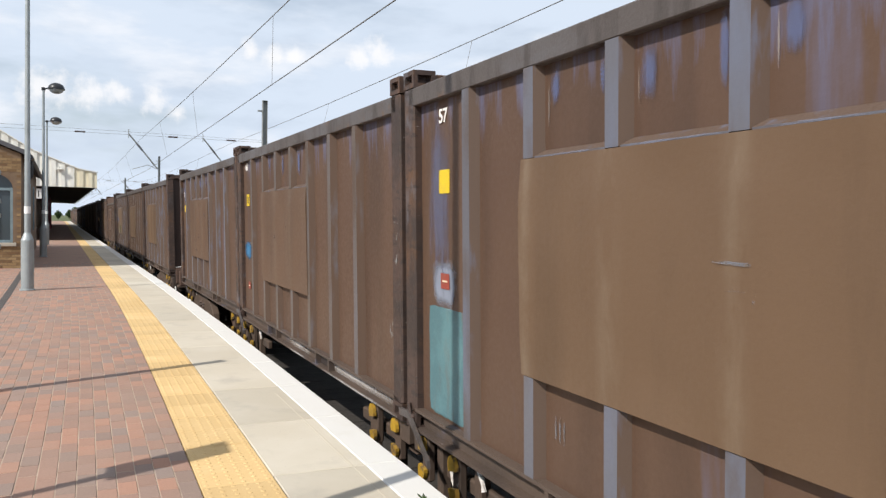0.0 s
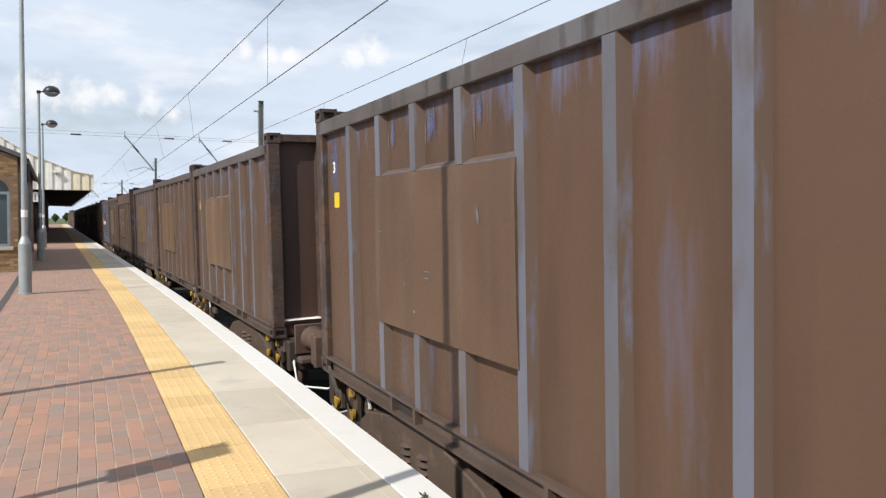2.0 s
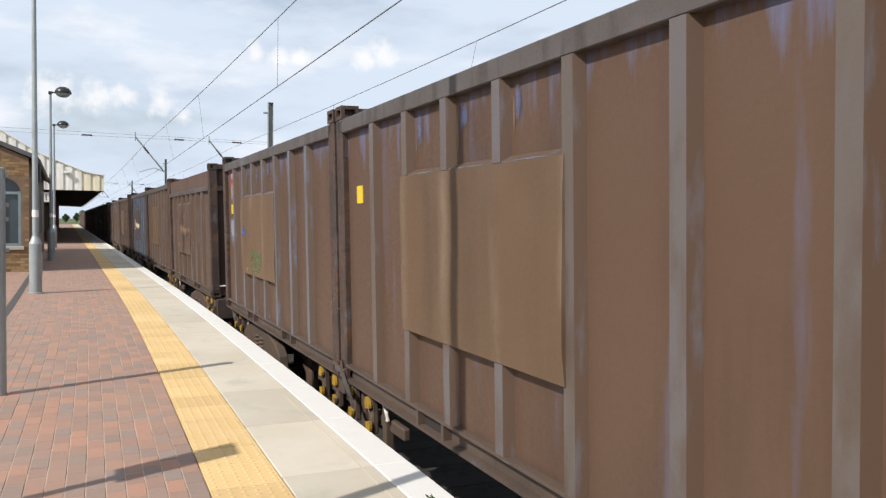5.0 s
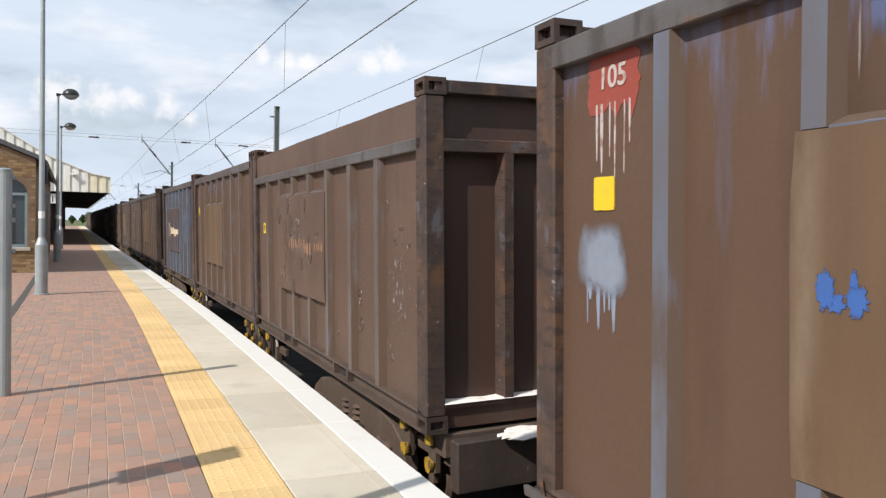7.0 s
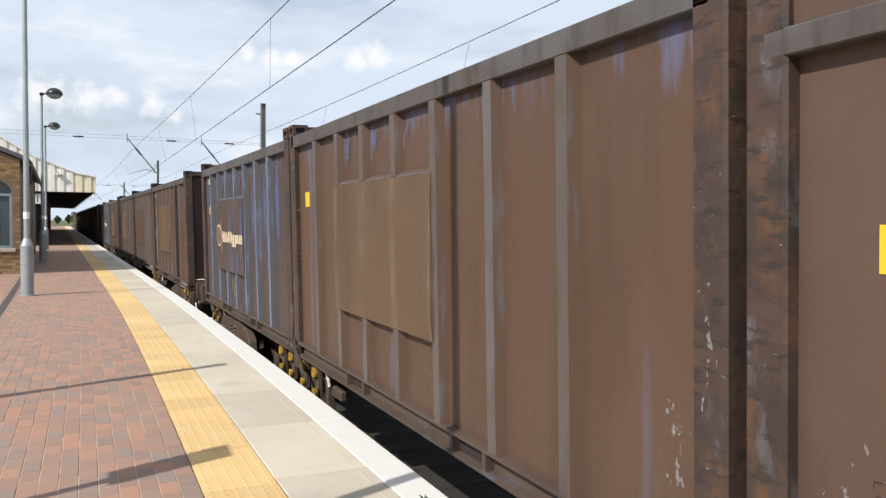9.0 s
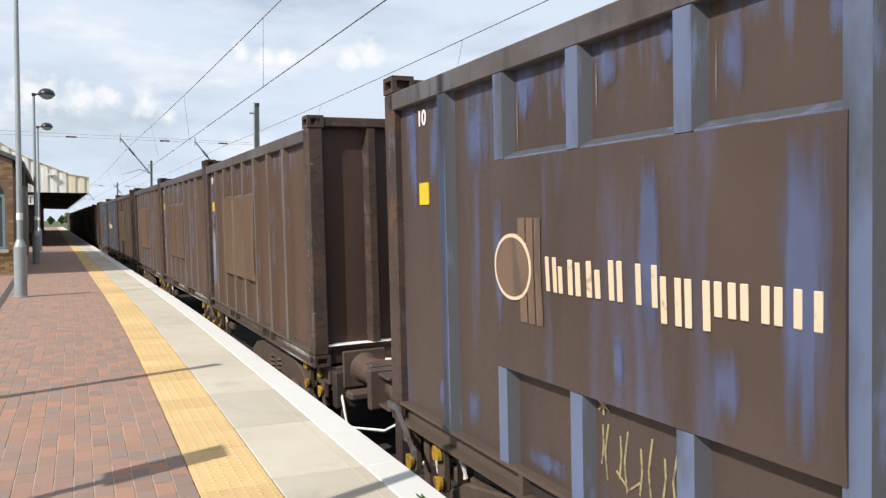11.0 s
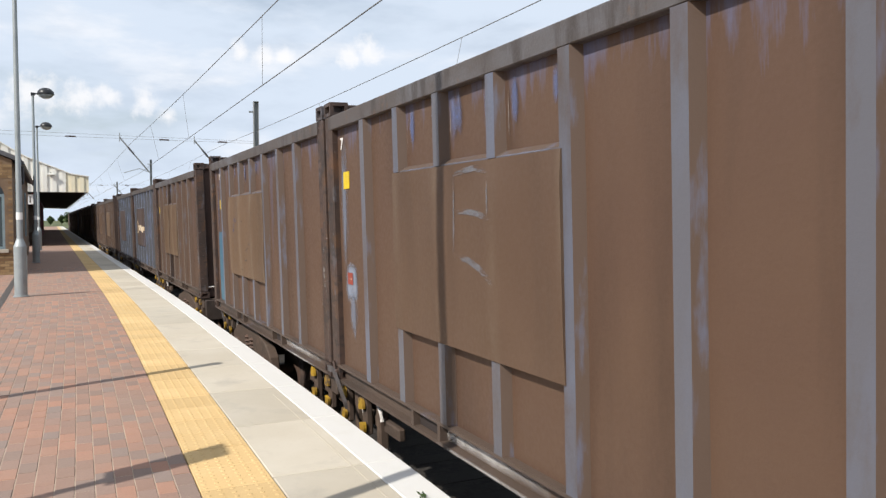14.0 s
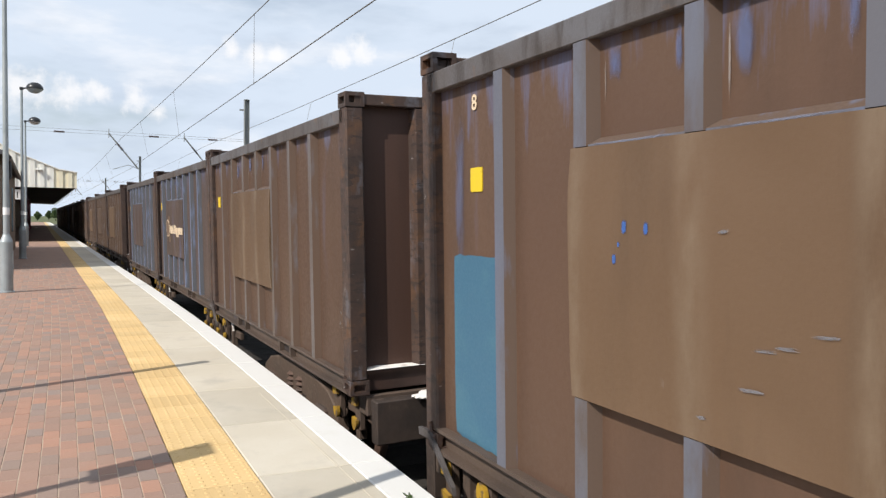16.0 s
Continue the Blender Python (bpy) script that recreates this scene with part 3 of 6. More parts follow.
def far_edge(i):
    """Far end of the i-th container, behind that of the first."""
    y = i * (LEN + GAP)
    for n in range(i // 3):
        y += (GAP_BUFFER if n % 2 == 0 else GAP_BAR) - GAP
    return y


def rib_bar(bm, x_out, x_in, y, z0, z1, half=0.045, foot=0.075):
    """A pressed hat-shaped rib, standing out from the skin towards -x."""
    pts = [(x_in, y - foot), (x_out, y - half), (x_out, y + half), (x_in, y + foot)]
    a, b = [bm.verts.new((px, py, z0)) for px, py in pts], [bm.verts.new((px, py, z1)) for px, py in pts]
    for i in range(3):
        bm.faces.new((a[i], b[i], b[i + 1], a[i + 1]))
    bm.faces.new(a)
    bm.faces.new(b[::-1])
    bmesh.ops.recalc_face_normals(bm, faces=bm.faces)
    return bm


def turned(bm, m):
    bmesh.ops.transform(bm, matrix=m, verts=bm.verts)
    return bm


def casting(x, y, z):
    """A corner casting with its slotted holes."""
    bm = bmesh.new()
    box(bm, x - 0.081, x + 0.081, y - 0.089, y + 0.089, z, z + 0.118)
    sides = [f for f in bm.faces if abs(f.normal.z) < 0.5]
    bmesh.ops.inset_individual(bm, faces=sides, thickness=0.044, depth=0.0)
    bmesh.ops.inset_individual(bm, faces=sides, thickness=0.002, depth=-0.045)
    return bm


def dent(y, z, seed, amount, over=0.0, lo=0.0, hi=0.0):
    d = noise.noise(Vector((y * 1.3, z * 1.1, seed))) * amount + noise.noise(Vector((y * 4, z * 3, seed + 5))) * amount * 0.3
    if over:
        inner = max(0.0, min(1.0, 6 * (z - lo), 6 * (hi - z)))
        d = d * (0.2 + 0.8 * inner) - over * math.cos((y - RIBS[3]) / 0.68 * math.tau) * inner
    return d


def dented(x, y0, y1, z0, z1, depth, amount, seed, ny=22, nz=14, over=0.0):
    """A sheet on the platform side, gently dented."""
    bm = bmesh.new()
    g = []
    for i in range(ny + 1):
        row = []
        for k in range(nz + 1):
            y, z = y0 + (y1 - y0) * i / ny, z0 + (z1 - z0) * k / nz
            row.append(bm.verts.new((x + dent(y, z, seed, amount, over, z0, z1), y, z)))
        g.append(row)
    for i in range(ny):
        for k in range(nz):
            bm.faces.new((g[i][k], g[i][k + 1], g[i + 1][k + 1], g[i + 1][k]))
    r = bmesh.ops.extrude_face_region(bm, geom=list(bm.faces))
    for v in r["geom"]:
        if isinstance(v, bmesh.types.BMVert):
            v.co.x = x + depth
    bmesh.ops.recalc_face_normals(bm, faces=bm.faces)
    return bm


HALF_TURN = Matrix.Rotation(math.pi, 4, "Z")


def build_container(label, m_side, m_plate, m_rib, raised=False, seed=1.0):
    c = thing("freight_container", label, "freight container", "containers on the train")
    top = 1.965 if raised else 2.21
    # floor and skins
    part("floor_plate", boxes((-1.14, 1.14, -2.94, 2.94, 0.13, 0.17)), M_FRAME, c)
    for flip in (False, True):
        sk = dented(SKIN, -2.88, 2.88, 0.14, top + 0.02, 0.03, 0.006, seed + flip, 40, 10)
        part("side_panel", turned(sk, HALF_TURN) if flip else sk, m_side, c, smooth=True)
        for i, y in enumerate(RIBS):
            if i in (3, 4, 5):
                segs = ((0.15, PLATE_LO - 0.004), (PLATE_HI + 0.004, top))
            else:
                segs = ((0.15, top),)
            for z0, z1 in segs:
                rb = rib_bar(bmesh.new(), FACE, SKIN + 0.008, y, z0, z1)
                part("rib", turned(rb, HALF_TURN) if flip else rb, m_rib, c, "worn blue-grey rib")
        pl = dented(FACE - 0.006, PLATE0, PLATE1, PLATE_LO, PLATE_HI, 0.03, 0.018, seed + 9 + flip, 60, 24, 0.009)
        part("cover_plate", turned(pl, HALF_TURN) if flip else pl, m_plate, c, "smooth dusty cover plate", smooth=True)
        # sloping sills of the upper bays, with a highlight painted along their front edge
        for far, nearer in ((RIBS[5], RIBS[4]), (RIBS[4], RIBS[3]), (RIBS[3], RIBS[2])):
            lg = bmesh.new()
            extrude_outline(lg, [(FACE + 0.006, PLATE_HI - 0.03), (FACE + 0.006, PLATE_HI + 0.010), (SKIN + 0.004, PLATE_HI + 0.042), (SKIN + 0.004, PLATE_HI - 0.03)], "y", nearer + 0.05, far - 0.05)
            part("bay_sill", turned(lg, HALF_TURN) if flip else lg, m_rib, c)
            if flip:
                continue
            rs = random.Random(int(seed * 10 + far * 50))
            part("sill_scrape", boxes((FACE + 0.002, FACE + 0.008, nearer + 0.07, far - 0.06, PLATE_HI + 0.0, PLATE_HI + 0.012)), S_LEDGE, c, "pale highlight painted along the sill edge")
            part("weld_scratch", boxes((SKIN - 0.009, SKIN + 0.006, far - 0.118, far - 0.106, PLATE_HI + 0.05 + rs.uniform(0, 0.12), top - 0.06)), S_LINE, c, "pale scratch along a weld")
            if not raised:
                for y1, w, h in ((far - 0.12, rs.uniform(0.07, 0.16), rs.uniform(0.18, 0.34)), (nearer + 0.07 + rs.uniform(0.05, 0.10), rs.uniform(0.05, 0.09), rs.uniform(0.15, 0.32))):
                    part("paint_run", boxes((SKIN - 0.009, SKIN + 0.006, y1 - w, y1, top - 0.03 - h, top - 0.02)), S_WINDOW, c, "old blue paint run below the top rail")
        # rails
        br = boxes((FACE, FACE + 0.09, -2.94, 2.94, 0.128, 0.15), (FACE + 0.06, FACE + 0.09, -2.94, 2.94, 0.02, 0.129), (FACE - 0.004, FACE + 0.10, -2.94, 2.94, 0.0, 0.022))
        for yp in (-1.03, 1.03):
            box(br, FACE + 0.002, FACE + 0.062, yp - 0.23, yp - 0.19, 0.02, 0.129)
            box(br, FACE + 0.002, FACE + 0.062, yp + 0.19, yp + 0.23, 0.02, 0.129)
        part("bottom_rail", turned(br, HALF_TURN) if flip else br, M_SILL, c)
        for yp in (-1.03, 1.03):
            # dark sheet on the web paints the shade of the pocket opening
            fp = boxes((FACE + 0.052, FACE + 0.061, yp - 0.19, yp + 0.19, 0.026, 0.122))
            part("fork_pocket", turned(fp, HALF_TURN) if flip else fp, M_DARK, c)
        if raised:
            tr = boxes((FACE, FACE + 0.09, -2.95, 2.95, 1.965, 2.055), bevel=0.006)
            bd = dented(FACE + 0.03, -2.95, 2.95, 2.055, 2.335, 0.03, 0.01, seed + 3, 40, 3)
            part("extension_board", turned(bd, HALF_TURN) if flip else bd, m_side, c, "plain brown raised side board")
        else:
            tr = boxes((FACE, FACE + 0.09, -2.95, 2.95, 2.21, 2.33), bevel=0.006)
        part("top_rail", turned(tr, HALF_TURN) if flip else tr, M_RAIL, c)
    # ends
    for flip in (False, True):
        def put(name, b, mat, lab=""):
            return part(name, turned(b, HALF_TURN) if flip else b, mat, c, lab)
        put("end_panel", boxes((-1.09, 1.09, -2.93, -2.90, 0.2, 2.36)), M_END)
        for x in (-0.567, 0.0, 0.567):
            b = rib_bar(bmesh.new(), -3.024, -2.925, x, 0.2, 2.34 if not raised else 1.96, 0.036, 0.066)
            put("end_rib", turned(b, Matrix.Rotation(math.pi / 2, 4, "Z")), M_POST)
        put("end_top_rail", boxes((-1.14, 1.14, -3.02, -2.90, 2.35, 2.44), bevel=0.006), M_POST)
        if raised:
            put("end_middle_rail", boxes((-1.09, 1.09, -3.025, -2.92, 1.95, 2.04), bevel=0.006), M_POST)
        put("end_bottom_rail", boxes((-1.14, 1.14, -2.99, -2.90, 0.02, 0.17), (-1.14, 1.14, -3.02, -2.90, 0.17, 0.20)), M_END)
        if not flip:
            ridge = bmesh.new()
            gr = []
            for i in range(61):
                xx = -1.08 + 2.16 * i / 60
                hgt = max(0.004, 0.03 + 0.05 * noise.noise(Vector((xx * 2.5, seed, 0))) + 0.02 * noise.noise(Vector((xx * 9, seed, 3))))
                gr.append([ridge.verts.new((xx, yy, 0.199 + zz * 0.28)) for yy, zz in ((-3.03, 0.0), (-3.0, hgt * 0.8), (-2.96, hgt), (-2.93, hgt * 1.2), (-2.93, 0.0))])
            for p0, p1 in zip(gr, gr[1:]):
                for k in range(4):
                    ridge.faces.new((p0[k], p0[k + 1], p1[k + 1], p1[k]))
            put("gypsum_ridge", ridge, M_GYPSUM, "spilled white gypsum on the sill")
        for sx in (-1, 1):
            x0, x1 = (FACE, FACE + 0.15) if sx < 0 else (-FACE - 0.15, -FACE)
            put("corner_post", boxes((x0, x1, -3.025, -2.86, 0.118, HIGH - 0.118), bevel=0.012), M_POST)
            for z in (0.0, HIGH - 0.118):
                put("corner_casting", casting(sx * (1.219 - 0.080), -3.029 + 0.088, z), M_POST)
    return c


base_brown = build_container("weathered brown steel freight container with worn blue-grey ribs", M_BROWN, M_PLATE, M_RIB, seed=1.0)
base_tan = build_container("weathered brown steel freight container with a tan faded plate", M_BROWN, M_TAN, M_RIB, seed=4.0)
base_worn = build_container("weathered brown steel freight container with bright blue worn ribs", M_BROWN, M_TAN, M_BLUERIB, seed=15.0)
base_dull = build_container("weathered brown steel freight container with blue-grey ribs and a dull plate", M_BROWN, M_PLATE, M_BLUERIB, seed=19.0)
base_blue = build_container("faded blue-brown steel freight container with cream marking", M_BLUE, M_BLUE, M_STRONGRIB, seed=7.0)
base_raised = build_container("scarred brown steel freight container with raised side boards", M_SCARRED, M_SCARRED, M_RIB, raised=True, seed=11.0)
KINDS = {"brown": base_brown, "tan": base_tan, "blue": base_blue, "raised": base_raised, "worn": base_worn, "dull": base_dull}
ORDER = ["tan", "brown", "brown", "tan", "tan", "tan", "raised", "tan", "blue", "brown", "tan", "brown",
         "tan", "tan", "blue", "tan", "brown", "tan", "brown", "brown", "tan", "brown", "blue", "tan", "brown", "tan", "brown", "tan", "brown", "brown"]
ORDER[9], ORDER[10], ORDER[11], ORDER[12], ORDER[13] = "tan", "brown", "tan", "tan", "blue"
ORDER[0] = ORDER[3] = ORDER[5] = ORDER[11] = "worn"
ORDER[2] = ORDER[10] = "dull"


def place_of(y, z_up=0.0):
    return Matrix.Translation((SIDE - drift(y), y, 0.064)) @ pose(0, 0, 0, 0, math.degrees(CANT), heading(y)) @ pose(1.219, 0, z_up)


SEEDS = {"brown": 1.0, "tan": 4.0, "blue": 7.0, "raised": 11.0, "worn": 15.0, "dull": 19.0}
containers, used, seed_of = [], set(), {}
for i, k in enumerate(ORDER):
    m = place_of(far_edge(i) + travel(0) - LEN / 2)
    if k in used:
        ob = copy_thing(KINDS[k], m)
    else:
        used.add(k)
        ob = KINDS[k]
        ob.matrix_basis = m
    containers.append(ob)
    seed_of[ob] = SEEDS[k]


# ---- markings on the containers ----
TEXT_TURN = Matrix(((0, 0, -1, 0), (-1, 0, 0, 0), (0, 1, 0, 0), (0, 0, 0, 1)))


def press(bm, c):
    """Lay a flat marking onto the dented skin or cover plate beneath it."""
    for v in bm.verts:
        y, z, s = v.co.y, v.co.z, seed_of[c]
        if v.co.x < -1.2:
            v.co.x += dent(y, z, s + 9, 0.018, 0.009, PLATE_LO, PLATE_HI)
        else:
            v.co.x += dent(y, z, s, 0.006)
    return bm


def patch(c, name, d0, d1, z0, z1, mat, x=SKIN - 0.002, ragged=0.0, n=10, drip=0.0, label="", seed=0, square=9.0):
    """A thin painted patch on the side; d is measured from the far end."""
    rng = random.Random(seed * 7 + int(d0 * 1000))
    bm = bmesh.new()
    pts = []
    cy, cz = 3.029 - (d0 + d1) / 2, (z0 + z1) / 2
    hy, hz = (d1 - d0) / 2, (z1 - z0) / 2
    if ragged:
        for k in range(n * 4):
            a = k * math.tau / (n * 4)
            sy, sz = math.cos(a), math.sin(a)
            p = square
            r = (abs(sy) ** p + abs(sz) ** p) ** (-1 / p)
            r *= 1 + rng.uniform(-ragged, ragged)
            zz = cz + hz * r * sz
            if drip and sz < -0.6:
                zz -= rng.random() ** 3 * drip
            pts.append((cy + hy * r * sy, zz))
        extrude_outline(bm, pts, "x", x - 0.001, x + 0.006)
    else:
        # a film of paint that follows the sheet beneath
        ny, nz = max(1, round(hy / 0.02)), max(1, round(hz / 0.02))
        g = [[bm.verts.new((x - 0.002, cy - hy + 2 * hy * i / ny, cz - hz + 2 * hz * k / nz)) for k in range(nz + 1)] for i in range(ny + 1)]
        for i in range(ny):
            for k in range(nz):
                bm.faces.new((g[i][k], g[i][k + 1], g[i + 1][k + 1], g[i + 1][k]))
    return part(name, press(bm, c), mat, c, label)


def drips(c, name, d, z_top, count, spread, longest, mat, seed, x=SKIN - 0.002, label="", width=0.02):
    rng = random.Random(seed)
    for k in range(count):
        y = 3.029 - d - spread * (k + rng.uniform(-0.3, 0.3)) / count
        w, h = width * rng.uniform(0.4, 1.2), longest * rng.uniform(0.35, 1.0)
        bm = bmesh.new()
        extrude_outline(bm, [(y - w * 0.4, z_top), (y - w / 2, z_top - h * 0.3), (y - w * 0.2, z_top - h * 0.95), (y, z_top - h), (y + w * 0.2, z_top - h * 0.95), (y + w / 2, z_top - h * 0.4), (y + w * 0.4, z_top)], "x", x - 0.0015, x + 0.006)
        part("paint_run", press(bm, c), mat, c, label)


def lettering(c, text, d, z, size, mat, x=SKIN - 0.004, name="number"):
    cu = bpy.data.curves.new("lettering", "FONT")
    cu.body, cu.size, cu.extrude, cu.offset, cu.align_x = text, size, 0.002, size * 0.015, "CENTER"
    tmp = bpy.data.objects.new("lettering", cu)
    scene.collection.objects.link(tmp)
    me = bpy.data.meshes.new_from_object(tmp.evaluated_get(bpy.context.evaluated_depsgraph_get()))
    bpy.data.objects.remove(tmp)
    me.materials.clear()
    me.materials.append(mat)
    me.transform(Matrix.Translation((x - 0.002 + dent(3.029 - d, z, seed_of[c], 0.006), 3.029 - d, z)) @ TEXT_TURN)
    ob = new(name, me)
    ob.parent = c
    return tagged(ob, "painted number " + text)


def hollow(c, d0, d1, z0, z1, mat, edge, x=SKIN - 0.002):
    y1, y0 = 3.029 - d0, 3.029 - d1
    part("marking", boxes((x - 0.0025, x + 0.006, y0, y1, z0, z0 + edge), (x - 0.0025, x + 0.006, y0, y1, z1 - edge, z1), (x - 0.0025, x + 0.006, y0, y0 + edge, z0 + edge, z1 - edge), (x - 0.0025, x + 0.006, y1 - edge, y1, z0 + edge, z1 - edge)), mat, c, "hollow yellow square")


def yellow(c, d, z, s=0.15):
    patch(c, "marking", d - s * 0.5, d + s * 0.5, z - s / 2, z + s / 2, M_SQUARE, ragged=0.012, square=30.0, label="bright yellow square", x=SKIN - 0.005)


def badge(c, d, z):
    b = patch(c, "badge", d - 0.065, d + 0.065, z - 0.05, z + 0.05, M_RED, x=SKIN - 0.007, label="small red badge")
    part("badge_bars", boxes((SKIN - 0.011, SKIN - 0.007, 3.029 - d - 0.035, 3.029 - d + 0.035, z - 0.006, z + 0.006)), M_CREAM, b)


def wordmark(c, d, z, scale, mat, seed=0, worn=0.0, emblem=True):
    """A round emblem, stripes and a row of plain letter-sized bars on the cover plate."""
    x, rng = FACE - 0.014, random.Random(seed)
    bm = bmesh.new()
    R, r, n = 0.17 * scale, 0.152 * scale, 32
    yc = 3.029 - d
    ring = []
    for k in range(n):
        a = k * math.tau / n
        ring.append([bm.verts.new((x, yc + q * math.cos(a), z + q * math.sin(a))) for q in (R, r)])
    for k in range(n):
        a, b = ring[k], ring[(k + 1) % n]
        bm.faces.new((a[0], b[0], b[1], a[1]))
    bmesh.ops.recalc_face_normals(bm, faces=bm.faces)
    r2 = bmesh.ops.extrude_face_region(bm, geom=list(bm.faces))
    bmesh.ops.translate(bm, verts=[v for v in r2["geom"] if isinstance(v, bmesh.types.BMVert)], vec=(0.008, 0, 0))
    if emblem:
        ring_ob = part("emblem", press(bm, c), mat, c, "cream ring emblem")
        disc = bmesh.new()
        extrude_outline(disc, [(yc + r * math.cos(k * math.tau / n), z + r * math.sin(k * math.tau / n)) for k in range(n)], "x", x - 0.0015, x + 0.006)
        part("emblem_field", press(disc, c), M_STRIPE, ring_ob, "dull orange field inside the ring")
    else:
        bm.free()
    for k in range(3):
        at = d + (0.085 + 0.072 * k) * scale
        patch(c, "emblem_stripe", at - 0.031 * scale, at + 0.031 * scale, z - 0.275 * scale, z + 0.25 * scale, M_STRIPE if emblem else S_OLDSTRIPE, x + 0.005, label="faded orange stripe")
    # one or two upright bars for each letter: width, foot and head
    y = yc - 0.31 * scale
    for w, lo, hi in ((0.10, 0, 0.165), (0.06, 0, 0.125), (0.035, 0, 0.16), (0.055, 0, 0.15), (0.035, 0, 0.16), (0.07, 0, 0.125), (0.085, 0, 0.17), (0.05, 0, 0),
                      (0.13, 0, 0.165), (0.11, -0.055, 0.125), (0.115, -0.055, 0.125), (0.09, 0, 0.125), (0.115, 0, 0.125), (0.18, 0, 0.125)):
        w, lo, hi = w * scale, (lo - 0.098) * scale, (hi - 0.098) * scale
        if hi > lo and rng.random() >= worn:
            bar = 0.032 * scale
            for y1 in ([y] if w < 0.08 * scale else [y, y - w + bar] if w < 0.15 * scale else [y, y - w / 2 + bar / 2, y - w + bar]):
                part("letter_bar", press(boxes((x, x + 0.008, y1 - min(bar, w), y1, z + lo, z + hi), bevel=0.003), c), mat, c)
        y -= w + 0.018 * scale


def stroke(c, points, wide, label, x=None, mat=None):
    """A rubbed chalky stroke through points (distance from the far end, height)."""
    bm = bmesh.new()
    x = FACE - 0.009 if x is None else x
    up = [(3.029 - d, z) for d, z in points]
    n = []
    for k in range(len(up)):
        a, b = up[max(0, k - 1)], up[min(len(up) - 1, k + 1)]
        q = math.hypot(b[0] - a[0], b[1] - a[1])
        n.append((-(b[1] - a[1]) / q * wide / 2, (b[0] - a[0]) / q * wide / 2))
    for k in range(len(up) - 1):
        (y0, z0), (y1, z1), (a0, b0), (a1, b1) = up[k], up[k + 1], n[k], n[k + 1]
        bm.faces.new([bm.verts.new((x, *p)) for p in ((y0 + a0, z0 + b0), (y0 - a0, z0 - b0), (y1 - a1, z1 - b1), (y1 + a1, z1 + b1))])
    bmesh.ops.remove_doubles(bm, verts=bm.verts, dist=0.0005)
    bmesh.ops.recalc_face_normals(bm, faces=bm.faces)
    bmesh.ops.solidify(bm, geom=list(bm.faces), thickness=0.003)
    part("stroke", press(bm, c), mat or S_CHALK, c, label)


PL = FACE - 0.008
A, B, C, D, E, F, G, H, I, J, K, L = containers[:12]
NZ = 2.035
# first container
patch(A, "streak", 0.26, 0.66, 0.95, 2.26, S_RUNS, label="faded blue streaked paint")
patch(A, "patch", 0.28, 0.83, 0.17, 0.88, M_TEAL, ragged=0.012, square=24.0, seed=2, label="turquoise patch with rust streaks")
patch(A, "patch", 0.33, 0.72, 0.86, 1.20, S_PALE, label="pale grey-blue patch")
lettering(A, "57", 0.52, NZ + 0.03, 0.125, M_WHITE)
yellow(A, 0.53, 1.69)
badge(A, 0.54, 1.055)
stroke(A, ((2.86, 1.318), (3.05, 1.312)), 0.013, "pale rubbed line")
stroke(A, ((2.92, 1.222), (3.06, 1.228), (3.05, 1.165)), 0.012, "pale rubbed mark")
for k in range(3):
    stroke(A, ((1.79 + 0.035 * k, 0.50), (1.795 + 0.035 * k, 0.36)), 0.010, "chalk stroke", SKIN - 0.003)
# second
lettering(B, "68", 0.42, NZ + 0.06, 0.14, M_WHITE)
hollow(B, 0.37, 0.53, 1.60, 1.76, M_SQUARE, 0.035)
patch(B, "patch", 0.25, 0.58, 0.905, 1.065, M_SKYBLUE, ragged=0.02, square=20.0, seed=4, label="blue painted rectangle")
patch(B, "patch", 0.18, 0.64, 0.85, 1.12, S_CYAN, label="blue sprayed rectangle")
badge(B, 0.48, 0.50)
stroke(B, ((2.26, 1.19), (2.29, 1.25)), 0.014, "pale chipped mark")
stroke(B, ((2.74, 1.34), (2.78, 1.345)), 0.016, "pale chipped mark")
for c, d0, d1 in ((B, 2.6, 3.5), (B, 3.9, 6.0), (J, 4.6, 5.9), (K, 2.0, 3.4), (K, 3.8, 5.9), (L, 4.2, 5.6)):
    patch(c, "spill", d0, d1, 0.024, 0.125, S_GYPSUM, x=FACE + 0.056, label="white gypsum dribbled along the bottom rail")
    patch(c, "spill", d0 + 0.2, d1, -0.002, 0.024, S_GYPSUM, x=FACE - 0.006, label="white gypsum dribbled along the bottom rail")
# third
patch(C, "patch", 0.28, 0.50, 1.66, 2.18, S_BLUE, label="blue paint patch behind a number")
lettering(C, "3", 0.385, 1.85, 0.14, M_WHITE)
yellow(C, 0.44, 1.605, 0.135)
stroke(C, ((3.2, 1.52), (3.23, 1.40)), 0.02, "pale rubbed mark")
for line, wide in ((((2.14, 1.02), (2.15, 0.97)), 0.016), (((2.42, 1.10), (2.56, 1.095)), 0.010), (((2.44, 1.05), (2.56, 1.055)), 0.022), (((2.27, 0.83), (2.33, 0.80)), 0.014), (((1.66, 1.35), (1.72, 1.345)), 0.008)):
    stroke(C, line, wide, "pale rubbed mark")
# fourth to sixth
yellow(D, 0.55, 1.67, 0.14)
patch(D, "paint_run", 5.60, 5.72, 1.0, 2.2, S_WINDOW, label="long blue paint run")
patch(D, "paint_run", 4.6, 5.1, 0.15, 0.28, S_WINDOW, label="blue rubbed paint above the bottom rail")
yellow(E, 0.48, 1.66)
lettering(F, "105", 0.56, NZ + 0.03, 0.135, M_DULLWHITE)
patch(F, "patch", 0.38, 0.74, 1.99, 2.24, M_RED, ragged=0.08, drip=0.1, seed=9, label="red patch behind a number")
